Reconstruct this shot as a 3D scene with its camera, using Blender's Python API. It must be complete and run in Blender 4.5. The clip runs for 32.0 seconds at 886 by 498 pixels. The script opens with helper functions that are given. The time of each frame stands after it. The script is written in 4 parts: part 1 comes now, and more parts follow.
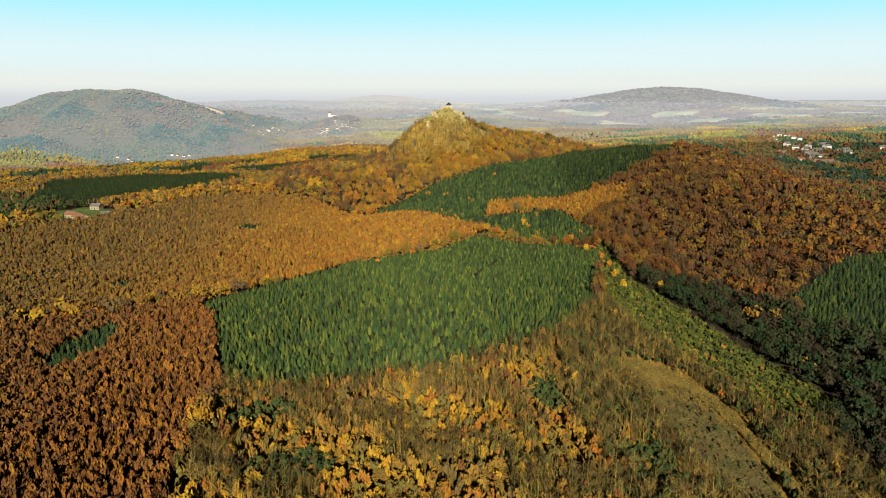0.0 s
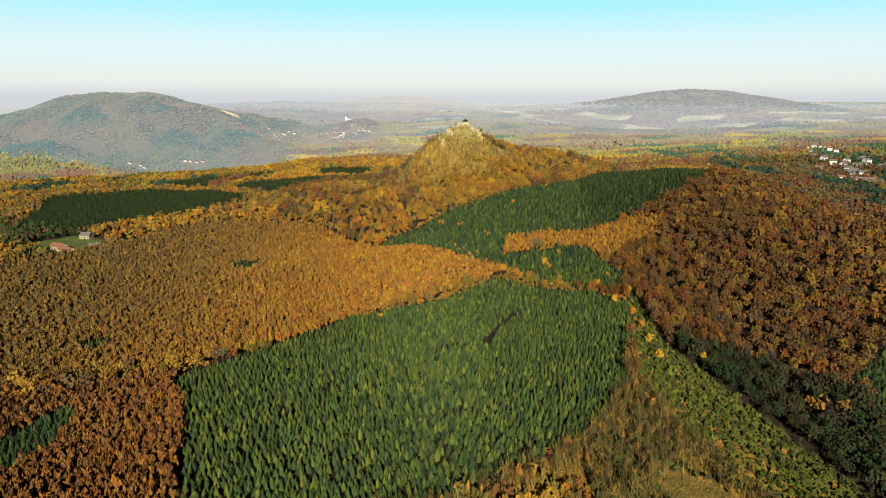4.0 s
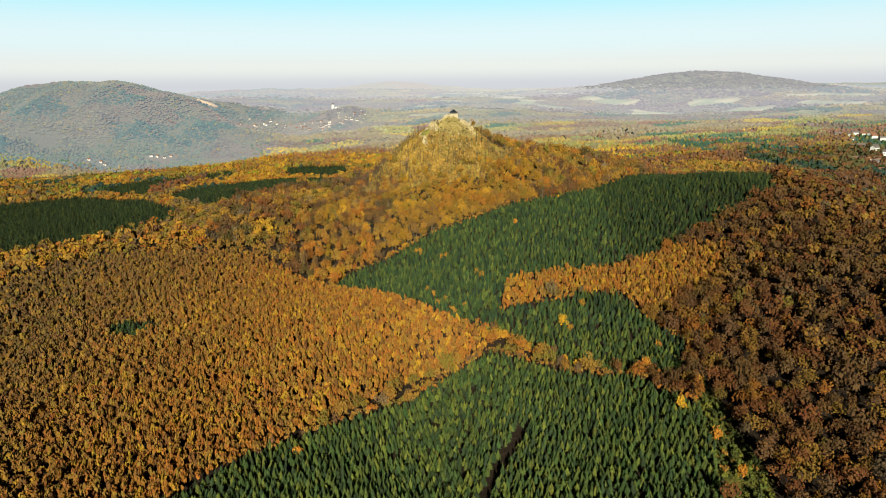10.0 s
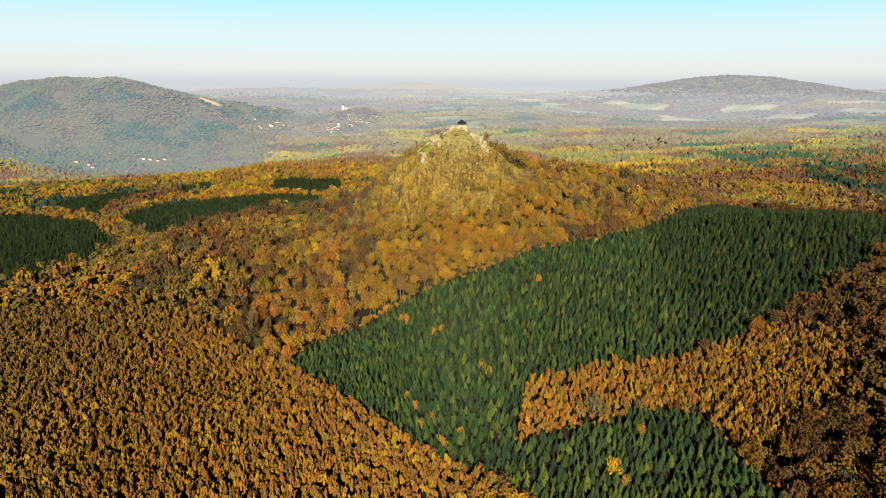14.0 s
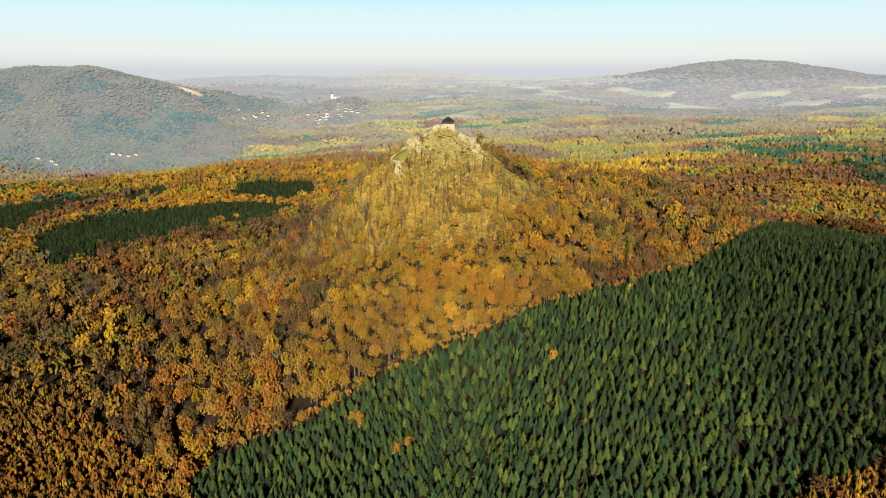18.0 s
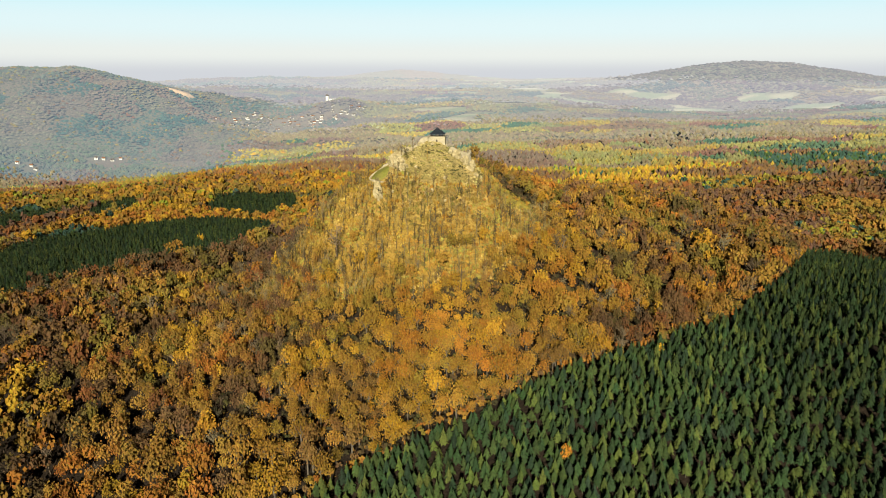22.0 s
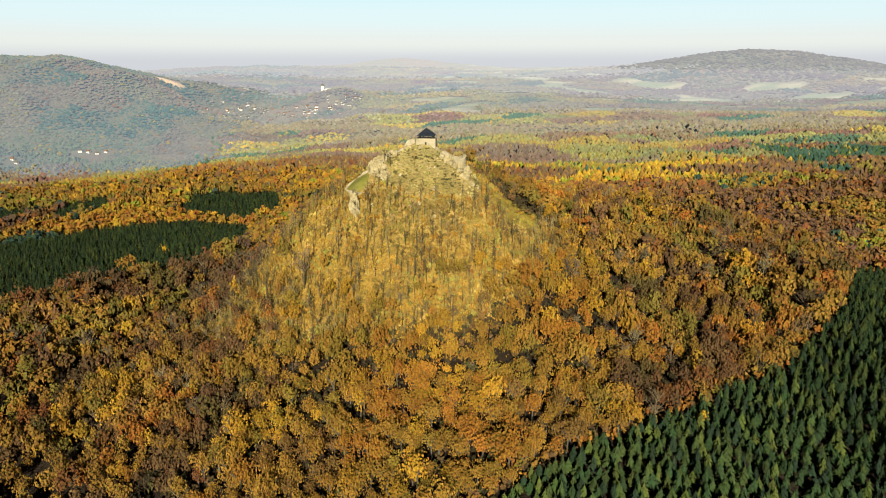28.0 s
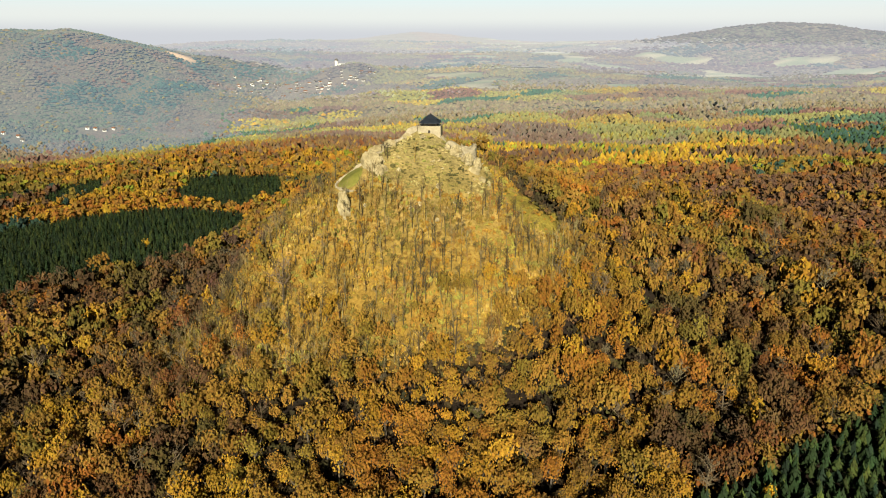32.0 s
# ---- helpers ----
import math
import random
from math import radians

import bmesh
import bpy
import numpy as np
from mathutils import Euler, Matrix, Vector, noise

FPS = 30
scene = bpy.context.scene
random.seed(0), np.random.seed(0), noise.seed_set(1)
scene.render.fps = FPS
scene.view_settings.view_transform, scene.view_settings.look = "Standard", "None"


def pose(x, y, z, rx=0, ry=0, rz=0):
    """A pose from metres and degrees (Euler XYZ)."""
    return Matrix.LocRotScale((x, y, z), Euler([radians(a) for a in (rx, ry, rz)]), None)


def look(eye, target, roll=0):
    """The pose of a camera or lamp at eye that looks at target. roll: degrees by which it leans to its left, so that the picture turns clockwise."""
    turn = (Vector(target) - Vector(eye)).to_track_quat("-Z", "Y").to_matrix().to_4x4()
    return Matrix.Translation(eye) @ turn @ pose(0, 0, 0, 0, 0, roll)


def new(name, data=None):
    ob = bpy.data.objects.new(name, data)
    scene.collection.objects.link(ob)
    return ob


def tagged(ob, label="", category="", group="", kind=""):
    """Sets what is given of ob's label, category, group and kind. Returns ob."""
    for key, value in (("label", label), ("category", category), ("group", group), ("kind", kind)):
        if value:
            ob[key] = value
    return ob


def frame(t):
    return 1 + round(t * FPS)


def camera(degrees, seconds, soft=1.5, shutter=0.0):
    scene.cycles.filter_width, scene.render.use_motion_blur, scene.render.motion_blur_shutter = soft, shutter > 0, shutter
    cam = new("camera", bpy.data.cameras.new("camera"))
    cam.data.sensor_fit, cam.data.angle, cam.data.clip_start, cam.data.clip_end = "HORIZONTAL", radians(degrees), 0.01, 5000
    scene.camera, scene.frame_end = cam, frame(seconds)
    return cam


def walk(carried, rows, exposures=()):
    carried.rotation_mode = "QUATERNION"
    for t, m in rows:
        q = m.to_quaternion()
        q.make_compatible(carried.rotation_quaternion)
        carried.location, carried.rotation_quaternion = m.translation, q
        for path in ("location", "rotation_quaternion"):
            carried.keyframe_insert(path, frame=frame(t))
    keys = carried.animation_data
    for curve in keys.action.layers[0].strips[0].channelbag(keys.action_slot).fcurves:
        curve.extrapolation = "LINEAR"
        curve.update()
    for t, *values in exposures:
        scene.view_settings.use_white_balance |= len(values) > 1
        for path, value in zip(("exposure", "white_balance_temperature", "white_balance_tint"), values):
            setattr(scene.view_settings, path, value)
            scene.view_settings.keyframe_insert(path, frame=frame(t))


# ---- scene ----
cam = camera(65.51, 32.0, soft=1.0)
PATH = [
    (0, (0.50, -879.94, 104.12), (-0.37, -782.14, 83.29), 0.00),
    (0.5, (1.09, -872.62, 109.65), (0.27, -774.80, 88.86), 0.12),
    (1, (1.48, -866.20, 113.77), (0.71, -768.39, 92.94), 0.13),
    (1.5, (2.04, -863.72, 114.91), (1.22, -765.93, 94.01), 0.07),
    (2, (2.21, -862.08, 115.82), (1.33, -764.30, 94.85), 0.05),
    (2.5, (2.61, -860.69, 116.79), (1.58, -762.94, 95.75), -0.10),
    (3, (2.88, -855.17, 118.94), (1.41, -757.46, 97.73), -0.01),
    (3.5, (3.79, -840.10, 124.40), (0.10, -742.45, 103.18), 0.08),
    (4, (4.55, -824.16, 126.29), (0.94, -726.51, 105.06), 0.17),
    (4.5, (4.83, -816.53, 126.25), (1.16, -718.91, 104.86), 0.14),
    (5, (5.65, -800.52, 126.40), (1.92, -702.92, 104.96), 0.10),
    (5.5, (6.49, -784.51, 126.62), (2.70, -686.92, 105.14), 0.05),
    (6, (7.32, -768.51, 126.83), (3.47, -670.92, 105.31), 0.01),
    (6.5, (8.13, -752.50, 127.01), (4.23, -654.93, 105.44), -0.03),
    (7, (8.83, -736.48, 126.94), (4.87, -639.28, 103.77), -0.09),
    (7.5, (9.04, -734.96, 127.16), (5.06, -637.77, 103.96), -0.10),
    (8, (9.39, -721.68, 126.72), (5.40, -624.48, 103.53), -0.16),
    (8.5, (10.62, -705.43, 126.56), (6.60, -608.23, 103.43), -0.24),
    (9, (11.65, -689.08, 126.13), (7.51, -591.89, 102.94), -0.22),
    (9.5, (12.63, -672.03, 126.24), (8.67, -574.86, 102.97), -0.24),
    (10, (13.57, -654.87, 126.42), (9.94, -557.67, 103.21), -0.50),
    (10.5, (14.76, -637.73, 126.63), (10.89, -540.56, 103.31), -0.53),
    (11, (16.02, -620.41, 126.83), (12.81, -523.26, 103.33), -0.42),
    (11.5, (17.05, -603.08, 126.99), (13.37, -505.92, 103.65), 0.33),
    (12, (17.96, -585.90, 127.17), (12.20, -488.85, 103.77), 0.53),
    (12.5, (18.50, -569.32, 127.52), (12.56, -472.30, 104.01), 0.58),
    (13, (18.88, -552.83, 127.88), (12.95, -455.75, 104.63), 0.55),
    (13.5, (19.07, -536.53, 128.30), (12.88, -439.55, 104.73), 0.43),
    (14, (19.17, -520.28, 128.79), (13.07, -423.19, 105.64), 0.31),
    (14.5, (19.35, -504.23, 129.69), (13.18, -407.18, 106.39), 0.10),
    (15, (19.88, -488.21, 130.09), (13.75, -391.25, 106.40), 0.08),
    (15.5, (20.51, -472.19, 130.22), (14.40, -375.32, 106.15), 0.05),
    (16, (21.18, -456.17, 130.14), (15.11, -359.40, 105.68), 0.02),
    (16.5, (21.90, -440.15, 129.70), (15.86, -343.48, 104.86), -0.00),
    (17, (22.24, -430.21, 128.50), (16.08, -333.53, 103.71), -0.07),
    (17.5, (22.22, -414.12, 128.63), (16.26, -317.42, 103.87), -0.01),
    (18, (22.10, -405.63, 129.07), (16.12, -308.97, 104.18), -0.04),
    (18.5, (22.44, -398.85, 129.80), (16.38, -302.23, 104.73), -0.15),
    (19, (23.17, -382.81, 130.13), (17.17, -286.13, 105.29), -0.10),
    (19.5, (23.48, -373.78, 130.06), (17.41, -277.14, 105.10), -0.16),
    (20, (24.03, -357.75, 130.25), (18.02, -261.04, 105.51), -0.04),
    (20.5, (24.18, -353.01, 130.13), (18.12, -256.32, 105.35), -0.05),
    (21, (24.16, -349.99, 130.14), (18.14, -253.29, 105.36), -0.03),
    (21.5, (24.16, -347.33, 130.38), (18.12, -250.64, 105.60), 0.00),
    (22, (24.27, -344.32, 130.43), (18.25, -247.63, 105.64), 0.03),
    (22.5, (24.28, -341.07, 130.42), (18.24, -244.39, 105.59), 0.06),
    (23, (24.34, -337.95, 130.42), (18.31, -241.27, 105.59), 0.06),
    (23.5, (24.41, -334.72, 130.40), (18.36, -238.04, 105.57), 0.08),
    (24, (24.44, -331.75, 130.54), (18.42, -235.07, 105.71), 0.09),
    (24.5, (24.49, -328.70, 130.53), (18.45, -232.02, 105.72), 0.13),
    (25, (24.60, -324.44, 130.85), (18.54, -227.80, 105.86), 0.03),
    (25.5, (24.87, -308.39, 131.00), (18.86, -211.94, 105.30), 0.15),
    (26, (25.21, -298.20, 131.07), (19.17, -201.78, 105.24), 0.10),
    (26.5, (25.54, -295.02, 131.08), (19.47, -198.64, 105.11), 0.06),
    (27, (25.73, -295.14, 131.06), (19.62, -198.81, 104.95), 0.01),
    (27.5, (25.62, -294.86, 131.07), (19.48, -198.56, 104.82), -0.03),
    (28, (25.34, -291.97, 131.14), (19.29, -195.67, 104.85), 0.01),
    (28.5, (25.71, -285.82, 131.26), (19.53, -189.58, 104.82), 0.00),
    (29, (26.22, -269.80, 131.16), (20.01, -173.41, 105.24), -0.09),
    (29.5, (26.34, -265.73, 131.25), (18.80, -169.47, 105.23), -0.08),
    (30, (26.67, -263.14, 131.15), (18.10, -166.97, 105.14), -0.10),
    (30.5, (26.80, -260.22, 131.09), (18.19, -164.11, 104.82), -0.07),
    (31, (26.92, -257.25, 131.04), (18.40, -161.94, 102.03), -0.10),
    (31.5, (26.85, -254.28, 131.16), (18.40, -159.14, 101.54), -0.04),
    (32, (26.97, -251.49, 131.24), (18.51, -156.36, 101.59), -0.02),
]
walk(cam, [(t, look(eye, target, roll)) for t, eye, target, roll in PATH])

# ---- world and sun ----
SUN_UP, SUN_TURN = 21.9, 2.5      # degrees: height, and turn from due south (-y) towards +x
world = bpy.data.worlds.new("sky")
scene.world = world
world.use_nodes = True
wn = world.node_tree.nodes
wl = world.node_tree.links
sky = wn.new("ShaderNodeTexSky")
sky.sky_type = "NISHITA"
sky.sun_disc = False
sky.sun_elevation = radians(SUN_UP)
sky.sun_rotation = radians(180 - SUN_TURN)
sky.altitude = 500
sky.air_density, sky.dust_density, sky.ozone_density = 1.0, 0.5, 1.5
# autumn haze whitens the lowest degrees of the sky, all round
wc = wn.new("ShaderNodeTexCoord")
ws = wn.new("ShaderNodeSeparateXYZ")
wl.new(wc.outputs["Generated"], ws.inputs[0])
wr = wn.new("ShaderNodeValToRGB")
wr.color_ramp.interpolation = "EASE"
stops = wr.color_ramp.elements
stops[0].position, stops[0].color = 0.0, (0.66, 0.70, 0.78, 1)
stops[1].position, stops[1].color = 0.25, (0, 0, 0, 1)
for at_, c_ in ((0.025, (0.86, 0.91, 0.90, 1)), (0.06, (0.80, 0.98, 1.02, 1)), (0.145, (0.38, 0.97, 1.12, 1))):
    e_ = stops.new(at_)
    e_.color = c_
wl.new(ws.outputs["Z"], wr.inputs["Fac"])
wm = wn.new("ShaderNodeMix")
wm.data_type, wm.blend_type = "RGBA", "ADD"
wm.inputs[0].default_value = 1.0
wk = wn.new("ShaderNodeMix")
wk.data_type, wk.blend_type = "RGBA", "MULTIPLY"
wk.inputs[0].default_value = 1.0
wk.inputs[7].default_value = (17.6, 17.4, 17.2, 1)
wl.new(wr.outputs["Color"], wk.inputs[6])
wd = wn.new("ShaderNodeMix")
wd.data_type, wd.blend_type = "RGBA", "MULTIPLY"
wd.inputs[0].default_value = 1.0
wd.inputs[7].default_value = (0.2, 0.2, 0.2, 1)
wl.new(sky.outputs["Color"], wd.inputs[6])
wl.new(wd.outputs[2], wm.inputs[6])
wl.new(wk.outputs[2], wm.inputs[7])
wl.new(wm.outputs[2], wn["Background"].inputs["Color"])
wn["Background"].inputs["Strength"].default_value = 0.024

lamp = bpy.data.lights.new("sun", "SUN")
lamp.energy, lamp.angle, lamp.color = 5.0, radians(0.5), (1.0, 0.955, 0.80)
sun = new("sun", lamp)
up, side = radians(SUN_UP), radians(SUN_TURN)
sun.matrix_world = look((math.sin(side) * math.cos(up) * 50, -math.cos(side) * math.cos(up) * 50, 300 + math.sin(up) * 50), (0, 0, 300))
scene.view_settings.exposure = 1.05

# ---- land ----
RNG = np.random.default_rng(7)
NEAR_HILLS = [(0, 3, 19, 2.9), (-3, 0, 38, 19.8), (0, 0, 60, 38.4), (16, 16, 104, 20.7),
         (120, 120, 84, 27.6), (216, -336, 72, 29.2), (152, -248, 64, -22.4), (-184, 40, 96, 13.8),
         (-16, -552, 64, 6.2), (136, -584, 56, -9.2), (48, -400, 72, -11.4), (-88, -200, 48, -22.9),
         (56, -160, 48, 11.8), (240, -160, 104, 50.0), (-240, -144, 88, 4.5), (-240, -416, 112, -14.1),
         (0, -768, 88, -1.1), (184, -744, 88, -27.6), (-200, 264, 120, -1.0), (88, 320, 120, -4.0), (125, 195, 70, -17.0), (112, 62, 42, 5.0),
         (96, -344, 40, -9.5), (24, -272, 48, 8.1), (-120, -624, 64, -9.5), (-208, 448, 128, 15.2),
         (-84, -4, 30, -13.1), (-46, -22, 21, 13.0), (42, -10, 21, -3.9), (-48, -144, 40, 14.6),
         (27, 8, 15, -6.5), (48, 14, 17, -4.5), (-40, -4, 13, -3.0), (-62, 4, 14, 2.5), (300, -140, 50, -6.0), (372, -172, 60, -10.0), (445, -195, 75, -17.0), (570, -50, 140, -9.0)]
FAR_HILLS = [(-1064, 1376, 320, 144.6), (-800, 1520, 136, -35.3), (-1360, 1200, 304, 16.1), (1000, 2360, 304, 100.1),
        (-304, 3040, 280, 39.4), (-680, 920, 240, -64.8), (-512, 1480, 160, -47.9), (360, 40, 144, 2.9),
        (400, 336, 144, 7.7), (600, 240, 160, -11.2), (-400, 1592, 72, 43.4), (400, -600, 200, -17.8),
        (720, -400, 280, -24.1), (-400, -280, 160, 11.8), (-720, -400, 280, -4.7), (-240, 1040, 240, -14.2),
        (240, 800, 240, -10.4), (1040, 800, 360, 0.3), (-1200, 640, 320, -37.2), (0, 1840, 400, 22.4),
        (720, 1760, 360, -35.0), (1360, 2640, 480, -4.0), (-1040, 2560, 480, 53.6), (-2080, 2000, 480, -12.7), (-815, 1540, 75, 18.0),
        ]
BASE, RISE, TILT = 7.8, 72.1, 32.6


def bumps(x, y, seed, size, n=6):
    """Soft rolling relief of about unit height, waves of about the given size."""
    r = np.random.default_rng(seed)
    z = np.zeros_like(x)
    for a, s, p in zip(r.uniform(0, math.pi, n), r.uniform(0.6, 1.6, n), r.uniform(0, 6.28, n)):
        z = z + np.sin((x * math.cos(a) + y * math.sin(a)) * 6.283 / (size * s) + p)
    return z / n


def ground(x, y):
    """Height of the bare ground."""
    x, y = np.asarray(x, float), np.asarray(y, float)
    z = BASE + RISE / (1 + np.exp(-(y - 2080) / 320)) + TILT * np.tanh(x / 1200)
    for cx, cy, s, a in NEAR_HILLS + FAR_HILLS:
        z = z + a * np.exp(-0.5 * ((x - cx) ** 2 + (y - cy) ** 2) / s**2)
    near = np.exp(-0.5 * (x**2 + y**2) / 45**2)
    far = np.clip((np.hypot(x, y) - 400) / 700, 0, 1)
    z = z + bumps(x, y, 3, 140) * (1.6 + 4.5 * far) * (1 - near) + bumps(x, y, 5, 37) * 0.9 * (1 - far)
    z = z + 4.4 * np.exp(-0.5 * (x**2 + (y + 2) ** 2) / 6.0**2)
    z = z + 9 * np.exp(-0.5 * ((x + 850) ** 2 + (y - 1300) ** 2) / 110**2) - 12 * np.exp(-0.5 * ((x + 560) ** 2 + (y - 1400) ** 2) / 120**2) - 8 * np.exp(-0.5 * ((x - 1000) ** 2 + (y - 2380) ** 2) / 220**2)
    z = z + 34 * np.exp(-0.5 * ((x + 440) / 170) ** 2 - 0.5 * ((y - 3300) / 200) ** 2)
    roll = 1 / (1 + np.exp(-(y - 210) / 45)) / (1 + np.exp(-(x + 0.25 * y - 20) / 45)) + 1 / (1 + np.exp(-(y - 470) / 40)) / (1 + np.exp((x + 0.25 * y - 20) / 45))
    z = z + roll * np.clip((1500 - y) / 500, 0, 1) * (8 * bumps(x * 0.4, y, 17, 150) + 3 * bumps(x * 0.6, y, 18, 70))
    gully = np.exp(-0.5 * ((x + 1040) ** 2 + (y - 1250) ** 2) / 330**2)
    z = z + gully * 13 * bumps(x, y * 0.35, 13, 150)
    return z + bumps(x, y, 9, 11) * 0.9 * near


def inside(x, y, poly):
    """Which points lie in a polygon of the plan."""
    hit = np.zeros(np.shape(x), bool)
    for (x0, y0), (x1, y1) in zip(poly, poly[1:] + poly[:1]):
        cross = (y0 > y) != (y1 > y)
        with np.errstate(divide="ignore", invalid="ignore"):
            hit ^= cross & (x < (x1 - x0) * (y - y0) / (y1 - y0) + x0)
    return hit


# stands of trees in the plan
SPRUCE = [
    [(-132, -531), (-100, -494), (-53, -427), (-12, -394), (24, -342), (62, -357), (90, -362), (106, -402), (95, -457), (80, -518), (49, -588), (6, -624), (-18, -638), (-49, -641), (-86, -629), (-117, -552)],
    [(-78, -203), (-67, -190), (-44, -190), (-27, -184), (-1, -168), (23, -157), (38, -146), (64, -131), (84, -118), (118, -93), (146, -62), (173, -18), (195, 24), (218, 32), (244, -10), (262, -66), (246, -130), (222, -182), (189, -198), (161, -210), (135, -224), (105, -239), (72, -250), (37, -270), (29, -320), (8, -316), (-14, -298), (-38, -266)],
    [(16, -316), (30, -305), (56, -292), (76, -280), (102, -278), (107, -306), (118, -337), (109, -376), (98, -362), (75, -352), (63, -351), (42, -334)],
    [(-551, 63), (-505, 101), (-440, 135), (-397, 109), (-339, 69), (-272, -17), (-240, -65), (-238, -100), (-249, -119), (-262, -150), (-325, -194), (-344, -236), (-420, -200)],
    [(-318, 80), (-262, 0), (-224, -40), (-216, -27), (-185, -6), (-155, 30), (-122, 55), (-128, 130), (-150, 200), (-207, 218), (-262, 200), (-316, 150)],
    [(-457, 212), (-443, 260), (-369, 302), (-376, 258), (-385, 200), (-357, 112), (-407, 138)],
    [(-223, 261), (-163, 216), (-147, 289), (-211, 327), (-245, 315)],
    [(188, -512), (245, -459), (307, -426), (320, -512), (240, -576), (182, -560)],
]
LARCH = [(-368, -360), (-240, -200), (-144, -160), (-76, -210), (22, -315), (22, -342), (-53, -426), (-102, -494), (-143, -514), (-264, -552)]
NOOK = [(26, -322), (38, -266), (76, -248), (110, -236), (148, -222), (172, -240), (160, -272), (132, -296), (112, -302), (100, -276), (76, -278), (52, -292)]
FARM_WOOD = [(-560, -330), (-380, -310), (-352, -262), (-345, -215), (-420, -170), (-560, -150)]
RUST = [(-240, -572), (-138, -522), (-121, -537), (-87, -634), (-87, -662), (-66, -744), (-240, -744)]
CORRIDOR = [(115, -371), (109, -472), (130, -549), (160, -623), (125, -642), (90, -560), (87, -510), (102, -408)]
MEADOW = [(70, -610), (78, -598), (92, -600), (103, -614), (109, -630), (110, -660), (112, -700), (106, -700), (104, -655), (97, -632), (78, -630)]
ROUGH = [(78, -632), (97, -634), (103, -656), (104, -705), (84, -705), (77, -662)]
# rounds in the plan (middle and radii): dark thickets on the front slope, conifers among the larches
THICKETS = [(-62, -662, 11, 9), (36, -647, 6, 15), (-45, -700, 14, 8), (62, -690, 8, 14)]
DARK_ROUNDS = [(-167, -582, 10, 29), (-197, -477, 9, 9), (-164, -316, 14, 9), (-332, 290, 20, 32), (-216, 285, 21, 36), (-178, 304, 23, 22)]
YARD = [(-376, -264), (-344, -232), (-308, -248), (-304, -282), (-344, -296)]
GOLD_STRIP = [(-355, 216), (-334, 187), (-285, 183), (-212, 182), (-150, 216), (-148, 250), (-257, 262), (-299, 250)]
RED_STRIP = [(-348, 102), (-341, 124), (-347, 186), (-337, 262), (-354, 307), (-376, 259), (-387, 202)]
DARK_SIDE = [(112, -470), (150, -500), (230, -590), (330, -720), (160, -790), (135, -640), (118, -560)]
FARM = [(-332, -282), (-321, -290), (-330, -243), (-305, -276)]
VALLEY = [(717, 585), (705, 617), (720, 557), (599, 356), (573, 331), (625, 379), (655, 392), (686, 387), (549, 204), (559, 186), (578, 191), (640, 330), (700, 470), (590, 250), (610, 300), (680, 330)]
HILL_FOOT = [(-727, 970), (-711, 971), (-700, 984), (-740, 965), (-824, 893), (-809, 881), (-851, 893)]
VILLAGE = [(-617, 1513), (-611, 1562), (-576, 1548), (-549, 1535), (-531, 1550), (-500, 1522), (-471, 1501), (-448, 1498), (-421, 1478), (-449, 1564), (-376, 1544), (-358, 1529), (-333, 1514), (-582, 1355), (-603, 1374), (-413, 1509), (-402, 1524)]
FRONT = [(-86, -629), (-49, -641), (-18, -638), (6, -624), (49, -588), (80, -520), (112, -560), (144, -640), (136, -768), (-68, -768)]


OPEN_HILL = [(-80, -66), (-76, -26), (-56, 14), (-20, 32), (20, 26), (42, 2), (54, -18), (52, -44), (30, -72), (0, -84), (-44, -80)]


def in_round(x, y, rounds):
    """Which points lie in any of some rounds of the plan, with ragged edges."""
    e = 0.25 * bumps(x, y, 23, 16)
    return np.any([np.hypot((x - u) / p, (y - v) / q) + e < 1 for u, v, p, q in rounds], 0)


def by_house(x, y, r=15):
    """Spots close to a house, or just in front of it, where no tree stands."""
    near = np.zeros(np.shape(x), bool)
    for hx_, hy_ in FARM + VALLEY + HILL_FOOT + VILLAGE:
        near |= (np.abs(x - hx_) < r) & (y - hy_ > -2.4 * r) & (y - hy_ < r)
    return near


def on_lawn(x, y):
    """The mown shoulder of the castle hill."""
    return np.hypot((x - 38) / 11, (y + 8) / 20) + 0.2 * bumps(x, y, 28, 9) < 1


def cone_grass(x, y):
    """How open and grassy the castle hill is: 1 on its open side, 0 in the woods at its foot."""
    a, b = x + 5 * bumps(x, y, 21, 30), y + 5 * bumps(x, y, 22, 30)
    return np.mean([inside(a + u, b + v, OPEN_HILL) for u, v in ((0, 0), (6, 0), (-6, 0), (0, 6), (0, -6))], 0)


# ---- materials ----
def material(name, rough=0.9, spec=0.2):
    m = bpy.data.materials.new(name)
    m.use_nodes = True
    b = m.node_tree.nodes["Principled BSDF"]
    b.inputs["Roughness"].default_value = rough
    b.inputs["Specular IOR Level"].default_value = spec
    return m, m.node_tree.nodes, m.node_tree.links, b


def mixed(nodes, links, factor, a, b, kind="MIX"):
    n = nodes.new("ShaderNodeMix")
    n.data_type, n.blend_type = "RGBA", kind
    for socket, v in ((n.inputs[0], factor), (n.inputs[6], a), (n.inputs[7], b)):
        if hasattr(v, "is_linked"):
            links.new(v, socket)
        elif isinstance(v, tuple):
            socket.default_value = (*v, 1)
        else:
            socket.default_value = v
    return n.outputs[2]


